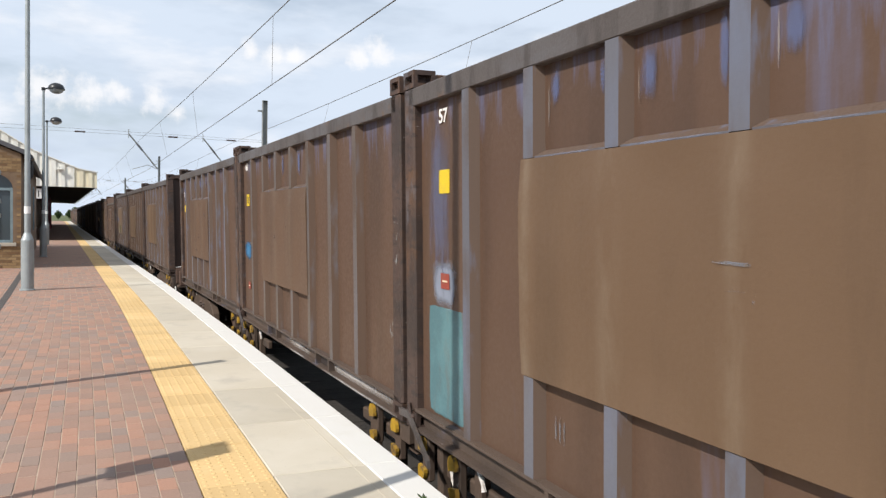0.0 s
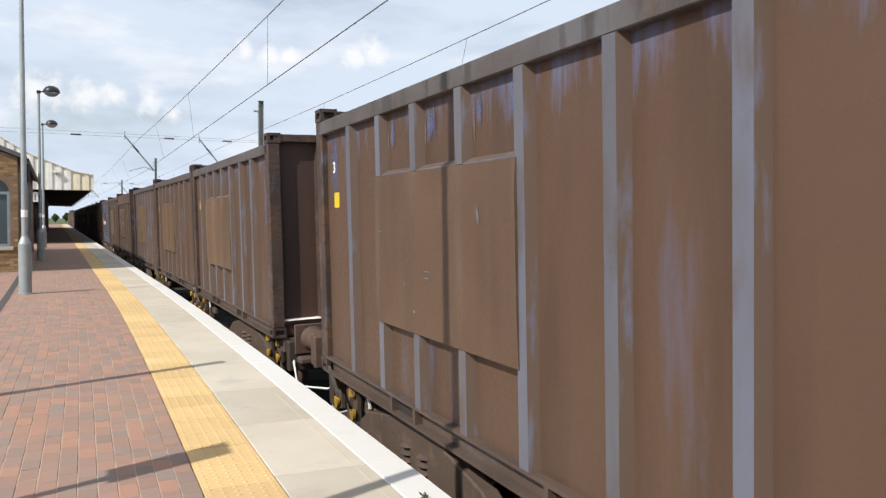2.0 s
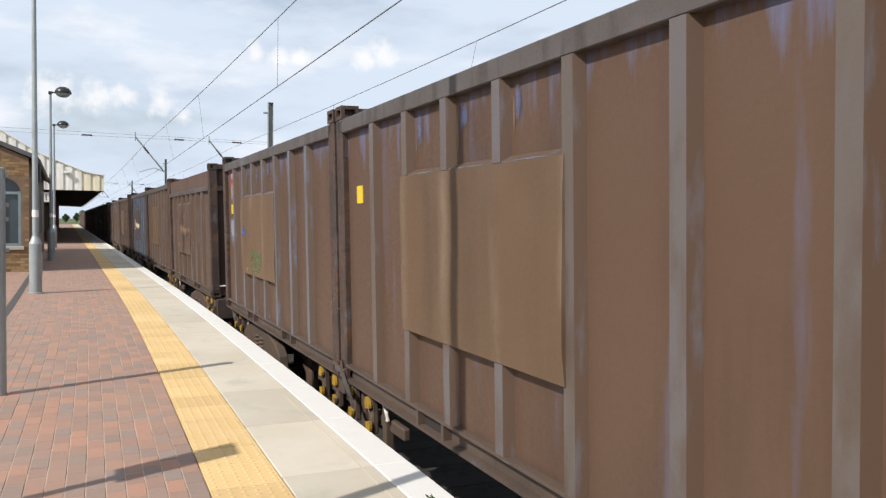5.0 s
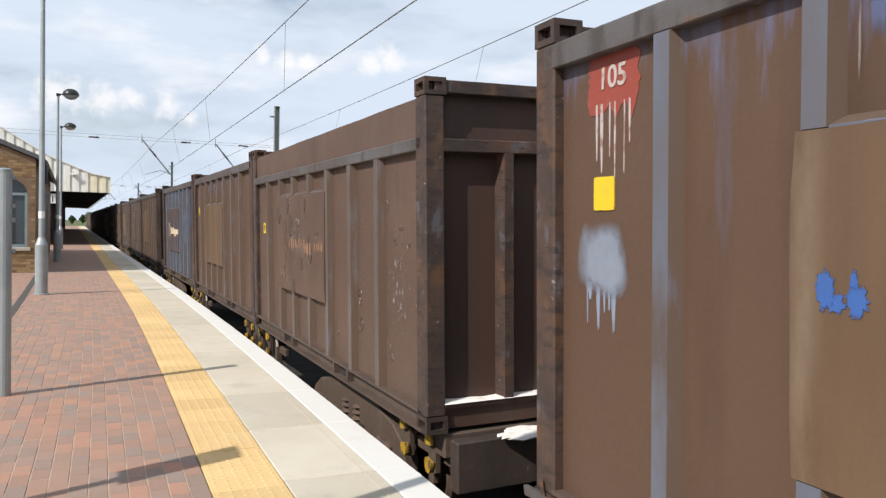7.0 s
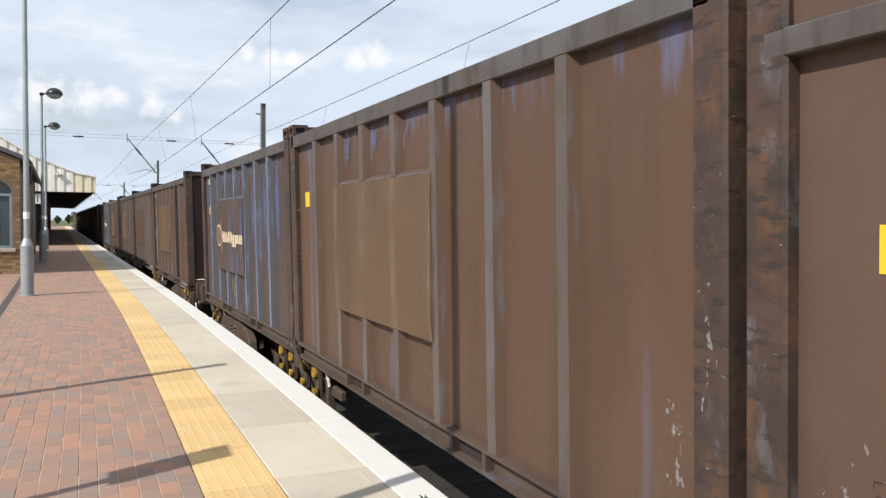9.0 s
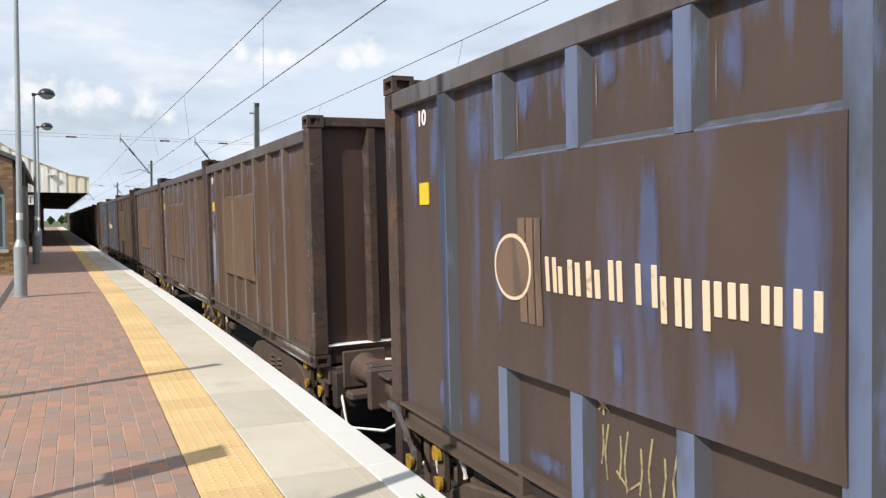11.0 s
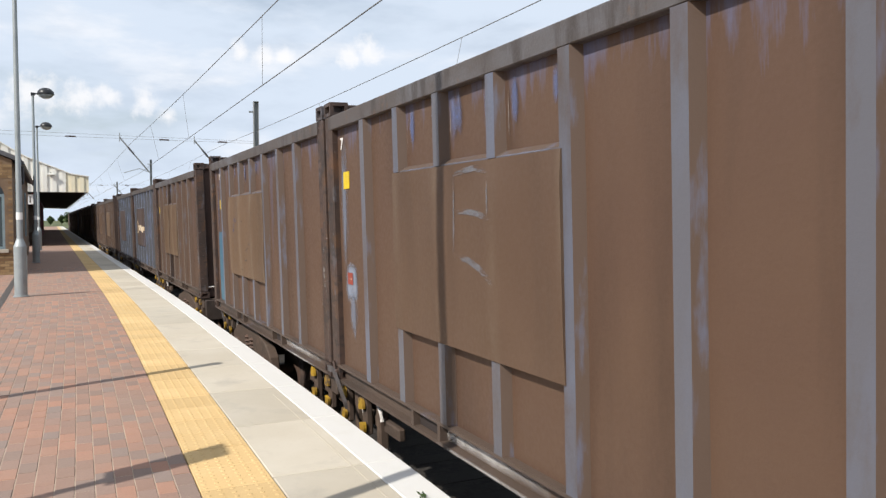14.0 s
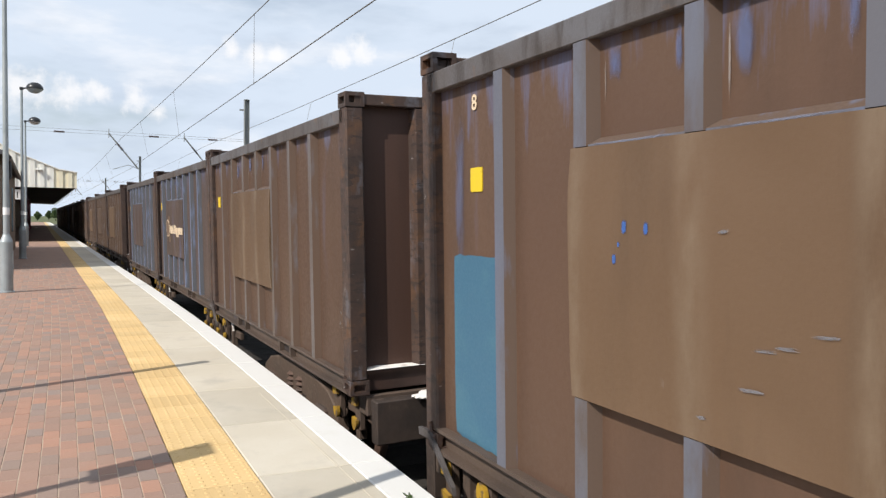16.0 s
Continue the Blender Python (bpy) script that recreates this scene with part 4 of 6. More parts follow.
drips(F, "drips", 0.44, 2.00, 6, 0.28, 0.35, M_DULLWHITE, 10, label="white paint runs")
yellow(F, 0.50, 1.60)
patch(F, "patch", 0.29, 0.68, 1.13, 1.48, S_PALE, label="pale sprayed round patch")
drips(F, "drips", 0.36, 1.20, 6, 0.26, 0.24, M_PALE, 15, label="pale paint runs", width=0.03)
for line in (((2.31, 1.06), (2.33, 0.98), (2.30, 0.86), (2.36, 0.77), (2.44, 0.82), (2.50, 0.93), (2.42, 1.0), (2.33, 0.99)), ((2.22, 0.86), (2.27, 0.92), (2.42, 0.93)),
             ((2.50, 0.80), (2.58, 0.86), (2.66, 0.84), (2.60, 0.93), (2.52, 0.95), (2.62, 1.0)), ((2.61, 1.10), (2.66, 0.98), (2.70, 0.84), (2.76, 0.72)), ((2.30, 0.74), (2.45, 0.72), (2.62, 0.76), (2.74, 0.73)),
             ((2.17, 0.94), (2.16, 0.84), (2.22, 0.76)), ((2.80, 1.02), (2.86, 0.90), (2.82, 0.78))):
    stroke(F, line, 0.045, "green sprayed scribble", PL - 0.002, S_GREEN)
stroke(F, ((1.91, 0.71), (1.95, 0.75)), 0.011, "small yellow paint dab", PL - 0.002, M_SQUARE)
for d, z, wide, tall in ((1.70, 1.27, 0.035, 0.06), (1.735, 1.235, 0.03, 0.03), (1.80, 1.25, 0.035, 0.05), (1.79, 1.295, 0.014, 0.05), (2.09, 1.24, 0.02, 0.025)):
    patch(F, "splash", d - wide, d + wide, z - tall, z + tall, S_SPLASH, PL, 0.3, square=1.7, seed=int(d * 100), label="blue paint splash")
# seventh: scarred
hollow(G, 0.44, 0.58, 1.30, 1.44, M_SQUARE, 0.03)
wordmark(G, 1.85, 1.24, 0.97, S_OLDLET, 21, 0.2, False)


def scar(c, d, z, r, seed, x):
    """A flaked spot with a pale raised rim."""
    rng = random.Random(seed)
    bm = bmesh.new()
    n = 24
    ph = rng.uniform(0, 6)
    jit = [1 + 0.22 * math.sin(k * math.tau / n * 2 + ph) + 0.12 * math.sin(k * math.tau / n * 5 + ph * 3) + rng.uniform(-0.07, 0.07) for k in range(n)]
    y = 3.029 - d
    rings = [[bm.verts.new((x - (0.004 if q else 0.0), y + r * s * jit[k] * math.cos(k * math.tau / n), z + r * s * 1.2 * jit[k] * math.sin(k * math.tau / n))) for k in range(n)] for q, s in ((0, 1.0), (1, 0.94), (0, 0.90 + 0.04 * math.sin(ph)))]
    for a, b in zip(rings, rings[1:]):
        for k in range(n):
            bm.faces.new((a[k], a[(k + 1) % n], b[(k + 1) % n], b[k]))
    bmesh.ops.recalc_face_normals(bm, faces=bm.faces)
    part("scar", press(bm, c), M_RIM, c, "pale rim of a flaked scar")


rng = random.Random(31)
for k in range(22):
    scar(G, rng.uniform(3.8, 5.9), rng.uniform(0.25, 1.85), rng.uniform(0.018, 0.05), k, SKIN - 0.003)
for k in range(9):
    scar(G, rng.uniform(1.7, 3.5), rng.uniform(0.75, 1.65), rng.uniform(0.015, 0.035), k + 40, PL)
for k, (d, z, s) in enumerate(((1.69, 1.54, 0.12), (2.12, 1.64, 0.11), (2.27, 1.42, 0.14), (2.54, 1.32, 0.13), (2.66, 1.00, 0.075), (3.09, 1.13, 0.11), (2.35, 0.73, 0.09), (2.89, 1.63, 0.075), (3.05, 1.27, 0.06))):
    patch(G, "flake_rim", d - s * 0.6, d + s * 0.6, z - s * 0.9, z + s * 0.9, M_RIM, PL, 0.16, square=2.2, seed=k + 90, label="pale curled rim of flaking paint")
    patch(G, "flaked_patch", d - s * 0.57 + 0.006, d + s * 0.57 + 0.006, z - s * 0.86, z + s * 0.86, M_FLAKE, PL - 0.003, 0.14, square=2.2, seed=k + 95, label="flaked patch of darker paint")
for k in range(4):
    scar(G, rng.uniform(0.25, 0.8), rng.uniform(0.2, 1.9), rng.uniform(0.02, 0.05), k + 70, SKIN - 0.003)
patch(G, "scrape", 0.16, 0.80, 0.14, 1.0, S_FLECK, label="pale scraped flecks")
patch(G, "scrape", 4.9, 5.9, 0.14, 1.7, S_FLECK, label="pale scraped flecks")
patch(G, "scrape", 1.6, 3.6, 0.66, 1.72, S_FLECK, PL, label="pale scraped flecks on the cover plate")
yellow(H, 0.48, 1.66)
# ninth: blue with the wordmark
lettering(I, "10", 0.54, NZ + 0.03, 0.14, M_WHITE)
yellow(I, 0.55, 1.615, 0.145)
wordmark(I, 1.78, 1.205, 1.0, M_CREAM, 22)
for k, (d, z0, z1) in enumerate(((2.40, 0.36, 0.54), (2.44, 0.30, 0.55), (2.52, 0.33, 0.52), (2.57, 0.28, 0.55), (2.65, 0.30, 0.50), (2.72, 0.28, 0.56), (2.79, 0.34, 0.50), (2.86, 0.30, 0.54))):
    stroke(I, ((d, z0), (d + 0.015 * (-1) ** k, (z0 + z1) / 2), (d + 0.01, z1)), 0.011, "thin yellowish scratched stroke", SKIN - 0.004, M_SCRAWL)
for line in (((2.38, 0.60), (2.46, 0.66)), ((2.37, 0.65), (2.46, 0.61)), ((2.42, 0.585), (2.42, 0.68)), ((2.50, 0.36), (2.58, 0.30), (2.66, 0.36))):
    stroke(I, line, 0.011, "thin yellowish scratched stroke", SKIN - 0.004, M_SCRAWL)
for d0, d1, z0, z1 in ((3.36, 3.60, 0.70, 1.76), (2.72, 2.90, 0.90, 1.74), (3.10, 3.24, 0.72, 1.02), (2.55, 2.64, 0.72, 0.98), (1.58, 1.70, 0.80, 1.72)):
    patch(I, "streak", d0, d1, z0, z1, S_WINDOW, PL, label="blue paint run on the cover plate")
for d0, d1, z0, z1 in ((0.28, 0.46, 1.5, 2.2), (0.62, 0.84, 1.6, 2.2), (1.06, 1.5, 1.65, 2.2), (0.70, 0.82, 0.2, 0.45), (1.08, 1.30, 0.18, 0.50), (1.75, 2.2, 0.16, 0.30), (4.45, 4.9, 1.0, 2.2), (5.15, 5.5, 0.9, 2.2), (3.8, 4.2, 0.9, 2.2)):
    patch(I, "streak", d0, d1, z0, z1, S_WINDOW, label="old blue paint run")
# tenth to twelfth
patch(J, "streak", 0.24, 0.52, 0.14, 1.10, S_PRUNS, label="pale blue streaked paint")
patch(J, "patch", 0.23, 0.53, 0.62, 1.36, S_PALE, label="pale grey-blue patch with runs")
drips(J, "drips", 0.26, 0.80, 6, 0.26, 0.5, M_PALE, 27, label="pale paint runs", width=0.03)
patch(J, "streak", 0.16, 0.52, 1.30, 2.22, S_RUNS, label="faded blue streak")
drips(J, "drips", 0.27, 1.62, 6, 0.24, 0.30, M_PALE, 26, label="pale paint runs", width=0.016)
lettering(J, "45", 0.40, NZ, 0.14, M_WHITE)
yellow(J, 0.42, 1.66)
lettering(K, "7", 0.29, NZ, 0.14, M_WHITE)
patch(K, "streak", 0.20, 0.44, 0.9, 2.24, S_PRUNS, label="pale blue paint runs")
yellow(K, 0.385, 1.765, 0.145)
patch(K, "patch", 0.28, 0.60, 0.72, 1.08, S_PALE, label="pale sprayed patch")
patch(K, "streak", 0.34, 0.56, 0.42, 0.86, S_PRUNS, label="pale runs below a patch")
badge(K, 0.42, 0.93)
stroke(K, ((2.520, 1.685), (2.640, 1.715), (2.800, 1.72), (2.980, 1.69)), 0.035, "chalky rubbed stroke")
stroke(K, ((2.520, 1.485), (2.680, 1.48), (2.830, 1.465), (2.960, 1.435)), 0.035, "chalky rubbed stroke")
stroke(K, ((2.500, 1.215), (2.660, 1.205), (2.830, 1.16), (2.980, 1.085)), 0.038, "chalky rubbed stroke")
stroke(K, ((2.525, 1.69), (2.515, 1.45), (2.500, 1.20)), 0.012, "thin chalky stroke")
stroke(K, ((2.940, 1.66), (2.950, 1.44)), 0.012, "thin chalky stroke")
lettering(L, "8", 0.59, NZ + 0.02, 0.12, M_CREAM)
yellow(L, 0.605, 1.665, 0.135)
patch(L, "patch", 0.31, 0.875, 0.155, 1.235, M_LTBLUE, ragged=0.008, square=30.0, seed=29, label="flat blue painted patch")
patch(L, "streak", 0.34, 0.48, 1.2, 2.15, S_RUNS, label="faded blue streak")
for d, z, r in ((1.93, 1.42, 0.022), (2.06, 1.415, 0.02), (1.875, 1.29, 0.016), (1.90, 1.35, 0.010)):
    patch(L, "splash", d - r * 0.7, d + r * 0.7, z - r * 1.3, z + r * 1.3, S_SPLASH, PL, 0.2, square=2.5, seed=31, label="blue paint splash")
for d, z, w in ((2.44, 1.41, 0.05), (2.60, 1.03, 0.12), (2.82, 1.106, 0.10), (2.545, 0.89, 0.10), (2.34, 0.753, 0.05), (2.68, 1.05, 0.10)):
    stroke(L, ((d - w / 2, z - 0.004), (d + w / 2, z + 0.006)), 0.012, "pale scratch")
wordmark(containers[13], 1.78, 1.205, 1.0, M_CREAM, 32)
for c in containers[12:22]:
    yellow(c, 0.45, 1.66)
rng = random.Random(71)
for k, c in enumerate((A, B, C, D, F, H, J, K, L, containers[12])):
    patch(c, "scrape", 5.60, 5.88, 0.14, rng.uniform(1.0, 1.6), S_FLECK, label="pale scraped flecks near the corner")
    part("scrape", boxes((FACE - 0.003, FACE + 0.004, -3.020, -2.868, 0.14, rng.uniform(1.4, 2.1))), S_FLECK, c, "pale scrapes down the corner post")


# ---- wagons ----
WAGON = 3 * LEN + 2 * GAP
DECK = 0.985                       # deck over the rail


def build_bogie(parent, y):
    bg = new("bogie")
    bg.parent = parent
    bg.matrix_basis = pose(0, y, 0)
    bg.empty_display_size = 0.1
    for s in (-1, 1):
        out = [(-1.32, 0.40), (-1.28, 0.60), (-1.05, 0.72), (-0.6, 0.80), (-0.35, 0.86), (0.35, 0.86), (0.6, 0.80), (1.05, 0.72), (1.28, 0.60), (1.32, 0.40), (1.12, 0.34), (0.82, 0.40), (0.62, 0.30), (0.40, 0.22), (-0.40, 0.22), (-0.62, 0.30), (-0.82, 0.40), (-1.12, 0.34)]
        bm = bmesh.new()
        extrude_outline(bm, [(py, pz + 0.08) for py, pz in out], "x", s * 1.10 - 0.06, s * 1.10 + 0.06)
        bmesh.ops.bevel(bm, geom=list(bm.edges), offset=0.012, segments=1, affect="EDGES")
        part("side_frame", bm, M_FRAME, bg)
        for yy in (-0.9, 0.9):
            bm = bmesh.new()
            box(bm, s * 1.13 - 0.09, s * 1.13 + 0.07, yy - 0.15, yy + 0.15, 0.30, 0.64, bevel=0.03)
            lathe(bm, [(0.11, 0), (0.12, 0.02), (0.12, 0.06), (0.07, 0.08)], 12, pose(s * 1.17, yy, 0.46, 0, 90 * s, 0))
            part("axle_box", bm, M_RUST, bg)
        for yy in (-0.16, 0.16):
            bm = bmesh.new()
            prof = []
            for k in range(7):
                prof += [(0.06, k * 0.055), (0.09, k * 0.055 + 0.02), (0.06, k * 0.055 + 0.045)]
            lathe(bm, prof, 10, pose(s * 1.12, yy, 0.40))
            part("spring", bm, M_RUST, bg)
        # dark plate on the side frame paints a shaded hole
        bm = bmesh.new()
        extrude_outline(bm, [(-0.36, 0.62), (-0.30, 0.34), (-0.24, 0.34), (-0.22, 0.62)], "x", s * 1.15 - 0.015, s * 1.15 + 0.015)
        part("hole_plate", bm, M_DARK, bg)
    part("bolster", boxes((-1.0, 1.0, -0.2, 0.2, 0.5, 0.78), bevel=0.02), M_FRAME, bg)
    sets = []
    for yy in (-0.9, 0.9):
        bm = bmesh.new()
        lathe(bm, [(0.075, -1.1), (0.075, -0.79), (0.43, -0.79), (0.46, -0.755), (0.46, -0.735), (0.425, -0.72), (0.425, -0.66), (0.36, -0.65), (0.34, -0.68), (0.12, -0.70), (0.09, -0.6), (0.09, 0.6), (0.12, 0.70), (0.34, 0.68), (0.36, 0.65), (0.425, 0.66), (0.425, 0.72), (0.46, 0.735), (0.46, 0.755), (0.43, 0.79), (0.075, 0.79), (0.075, 1.1)], 28, pose(0, 0, 0, 0, 90, 0))
        ws = part("wheelset", bm, M_RUST, bg)
        ws.matrix_basis = pose(0, yy, 0.425)
        sets.append(ws)
    return bg


def build_wagon(buffers_near):
    w = thing("flat_wagon", "grimy brown skeleton container wagon with yellow locking plates", "wagon", "wagons of the train")
    h = WAGON / 2
    part("spine", boxes((-0.32, -0.24, -h, h, 0.58, 0.95), (0.24, 0.32, -h, h, 0.58, 0.95), (-0.32, 0.32, -h, h, 0.90, 0.94), bevel=0.01), M_FRAME, w)
    for k in range(3):
        y0 = -h + k * (LEN + GAP)
        for yy in (y0 + 0.10, y0 + LEN - 0.10):
            part("outrigger", boxes((-1.17, 1.17, yy - 0.09, yy + 0.09, 0.80, 0.975), (-0.9, 0.9, yy - 0.06, yy + 0.06, 0.66, 0.80), bevel=0.01), M_FRAME, w)
            for s in (-1, 1):
                inward = 1 if yy < y0 + 1 else -1
                for dy in (0.12, 0.60):
                    at = yy + inward * dy
                    part("lock_housing", boxes((s * 1.145 - 0.03, s * 1.145 + 0.03, at - 0.045, at + 0.055, 0.64, 0.96), bevel=0.012), M_FRAME, w, "grimy brown lock housing")
                    for foot, up in ((0.855, 1), (0.745, -1)):
                        bm = bmesh.new()
                        extrude_outline(bm, [(at - 0.050, foot), (at + 0.050, foot)] + [(at + 0.054 * math.cos(q), foot + up * (0.025 + 0.075 * math.sin(q))) for q in [math.pi * j / 8 for j in range(9)]], "x", s * 1.195 - 0.012, s * 1.195 + 0.014)
                        turned(bm, Matrix.Translation((0, at, foot)) @ Matrix.Rotation(math.radians(14 * math.sin(dy * 17 + foot * 9)), 4, "X") @ Matrix.Translation((0, -at, -foot)))
                        part("locking_plate", bm, M_YELLOW, w, "chipped yellow half-oval locking plate")
                lo, hi = sorted((yy - inward * 0.05, yy + inward * 1.15))
                part("lock_beam", boxes((s * 1.06 - 0.03, s * 1.06 + 0.03, lo, hi, 0.70, 0.80), bevel=0.012), M_FRAME, w, "grimy brown beam below the side")
                for q in (0.25, 0.8):
                    at = yy + inward * q
                    part("lock_bracket", boxes((s * 1.08 - 0.05, s * 1.08 + 0.03, at - 0.04, at + 0.04, 0.52, 0.98), bevel=0.012), M_FRAME, w)
        # a longitudinal pipe and a hanging hose below the side
        bm = bmesh.new()
        tube(bm, [(-0.45, y0 + 0.4, 0.62), (-0.45, y0 + LEN - 0.4, 0.62)], 0.022)
        part("brake_pipe", bm, M_FRAME, w)
        bm = bmesh.new()
        bend = [(y0 + LEN + 0.05, 1.075), (y0 + LEN - 0.10, 1.085), (y0 + LEN - 0.19, 1.02), (y0 + LEN - 0.44, 0.83)]
        extrude_outline(bm, [(py, pz + 0.024) for py, pz in bend] + [(py - 0.012, pz - 0.024) for py, pz in bend[::-1]], "x", -1.262, -1.238)
        tube(bm, [(-1.25, y0 + LEN - 0.02, 1.08), (-1.19, y0 + LEN - 0.02, 1.08)], 0.018, 8)
        part("locking_arm", bm, M_RAIL, w, "bent grey locking arm")
        bm = bmesh.new()
        box(bm, -1.25, -1.20, y0 + LEN - 0.16, y0 + LEN - 0.06, 1.0, 1.09, bevel=0.012)
        tube(bm, [(-1.235, y0 + LEN - 0.11, 1.08), (-1.24, y0 + LEN - 0.09, 1.16)], 0.014, 6)
        part("latch", bm, M_POST, w)
        bm = bmesh.new()
        cy = y0 + LEN - 0.75
        tube(bm, [(-1.12, cy + 0.22 * math.cos(a), 0.80 + 0.16 * math.sin(a)) for a in [math.pi * q / 8 for q in range(-2, 9)]], 0.017, 8)
        part("hose", bm, M_HOSEW, w, "looped dirty white hose")
    for side in (-1, 1):
        e = side * (h + 0.05)
        part("headstock", boxes((-1.16, 1.16, min(e, e + side * 0.12), max(e, e + side * 0.12), 0.60, 0.96), bevel=0.012), M_HEAD, w, "dark oily headstock beam")
        near = side < 0
        if near == buffers_near:
            for x in (-0.87, 0.87):
                bm = bmesh.new()
                lathe(bm, [(0.15, 0.0), (0.15, 0.03), (0.13, 0.05), (0.125, 0.42), (0.15, 0.43), (0.15, 0.48), (0.10, 0.50), (0.10, 0.73)], 20, pose(x, e + side * 0.12, 0.98, -90 * side, 0, 0))
                barrel = part("buffer", bm, M_RUST, w, "rusty steel buffer with a square head")
                lo, hi = sorted((e + side * 0.12, e + side * 0.15))
                part("mounting_plate", boxes((x - 0.22, x + 0.22, lo, hi, 0.80, 1.16), bevel=0.012), M_RUST, barrel)
                lo, hi = sorted((e + side * 0.85, e + side * 0.92))
                part("buffer_head", boxes((x - 0.24, x + 0.24, lo, hi, 0.80, 1.16), bevel=0.02), M_RUST, barrel)
                for zz in (0.84, 1.10):
                    lo, hi = sorted((e + side * 0.60, e + side * 0.86))
                    part("gusset", boxes((x - 0.16, x + 0.16, lo, hi, zz, zz + 0.025), bevel=0.006), M_RUST, barrel)
                part("buffer_bracket", boxes((x - 0.2, x + 0.2, min(e + side * 0.12, e + side * 0.30), max(e + side * 0.12, e + side * 0.30), 0.70, 0.78), bevel=0.02), M_FRAME, w)
            bm = bmesh.new()
            box(bm, -0.09, 0.09, min(e + side * 0.1, e + side * 0.42), max(e + side * 0.1, e + side * 0.42), 0.86, 1.02, bevel=0.03)
            tube(bm, [(0, e + side * 0.35, 0.98), (0.06, e + side * 0.55, 0.85), (0.0, e + side * 0.8, 0.80), (-0.06, e + side * 0.55, 0.78)], 0.028, 8)
            part("coupling", bm, M_RUST, w)
            bm = bmesh.new()
            tube(bm, [(-1.1, e + side * 0.1, 0.75), (-1.1, e + side * 0.25, 0.45), (-0.8, e + side * 0.45, 0.42), (-0.62, e + side * 0.5, 0.5)], 0.014, 6)
            part("shunter_rail", bm, M_BAND, w, "thin white bent handrail")
            part("end_deck", boxes((-0.9, 0.9, min(e - side * 0.1, e + side * 0.2), max(e - side * 0.1, e + side * 0.2), 0.96, 1.0), bevel=0.01), M_FRAME, w)
        else:
            bm = bmesh.new()
            box(bm, -0.11, 0.11, min(e, e + side * 0.82), max(e, e + side * 0.82), 0.70, 0.86, bevel=0.02)
            part("drawbar", bm, M_FRAME, w)
            bm = bmesh.new()
            box(bm, 0.15, 1.0, min(e, e + side * 0.55), max(e, e + side * 0.55), 0.94, 0.965, bevel=0.006)
            part("end_deck", bm, M_FRAME, w, "dusty flat end deck")
        bm = bmesh.new()
        rr = random.Random(77 + side)
        for k in range(90):
            x, yy, s = rr.uniform(-0.75, 1.05), e + side * rr.uniform(0.0, 0.19), rr.uniform(0.02, 0.06)
            bmesh.ops.create_icosphere(bm, subdivisions=1, radius=1.0, matrix=pose(x, yy, 0.965 if side < 0 and not buffers_near or side > 0 and buffers_near else 1.005) @ Matrix.Diagonal((s * 2.4, s * 1.3, s * 0.30, 1)))
        part("gypsum_spill", bm, M_GYPSUM, w, "white gypsum spilled along the end")
    for y in (-7.4, 7.4):
        build_bogie(w, y)
    return w


wagons = [build_wagon(False), build_wagon(True)]
for i in range(2, len(ORDER) // 3):
    wagons.append(copy_thing(wagons[i % 2], Matrix.Identity(4)))


def wagon_place(i, t):
    y = far_edge(3 * i + 2) + travel(t) - WAGON / 2
    return place_of(y, -DECK)


for i, w in enumerate(wagons):
    w.matrix_basis = wagon_place(i, 0)

# ---- lamp posts and sign posts ----
def lamp_post(x, y, height=6.0, turn=0.0):
    p = thing("platform_lamp", "tall grey steel platform lamp with a domed black hood", "lamp post", "platform lamps", m=pose(x, y, 0, 0, 0, turn))
    bm = bmesh.new()
    lathe(bm, [(0.14, 0.0), (0.14, 0.02), (0.115, 0.03), (0.115, 0.98), (0.108, 1.0), (0.062, 1.12), (0.06, 1.14)], 20)
    part("base_column", bm, M_GALV, p, smooth=False)
    bm = bmesh.new()
    tube(bm, [(0, 0, 1.13), (0, 0, 3.5), (0, 0, height)], 0.056, 14, 0.040)
    part("pole", bm, M_GALV, p, smooth=True)
    bm = bmesh.new()
    lathe(bm, [(0.0585, 1.50), (0.0585, 1.64)], 14)
    part("band", bm, M_BAND, p, "white band")
    part("access_door", boxes((0.07, 0.118, -0.05, 0.05, 0.35, 0.80), bevel=0.006), M_GALV, p)
    bm = bmesh.new()
    tube(bm, [(0, 0, height - 0.03), (0.10, 0, height + 0.0), (0.22, 0, height + 0.0)], 0.026, 8)
    box(bm, -0.06, 0.06, -0.05, 0.05, height - 0.07, height + 0.03, bevel=0.01)
    part("arm", bm, M_BLACK, p)
    bm = bmesh.new()
    lathe(bm, [(0.27, -0.02), (0.275, 0.0), (0.255, 0.08), (0.20, 0.155), (0.11, 0.205), (0.03, 0.22)], 22, pose(0.40, 0, height + 0.0))
    part("hood", bm, M_BLACK, p, "black domed hood", smooth=True)
    bm = bmesh.new()
    lathe(bm, [(0.03, -0.16), (0.12, -0.14), (0.20, -0.09), (0.25, -0.02)], 22, pose(0.40, 0, height + 0.0))
    part("bowl", bm, M_BOWL, p, "clear lamp bowl", smooth=True)
    return p


lamp_post(-1.271, 17.126)
lamp_post(-1.764, 30.355, 5.85)
lamp_post(-2.337, 42.756, 6.05)
lamp_post(-1.10, 3.0)

post = thing("sign_post", "grey galvanised steel post with clips on the brick paving", "sign post", m=pose(-0.832, 7.423, 0))
bm = bmesh.new()
tube(bm, [(0, 0, 0), (0, 0, 1.90)], 0.060, 18)
part("pole", bm, M_GALV, post, smooth=False)
bm = bmesh.new()
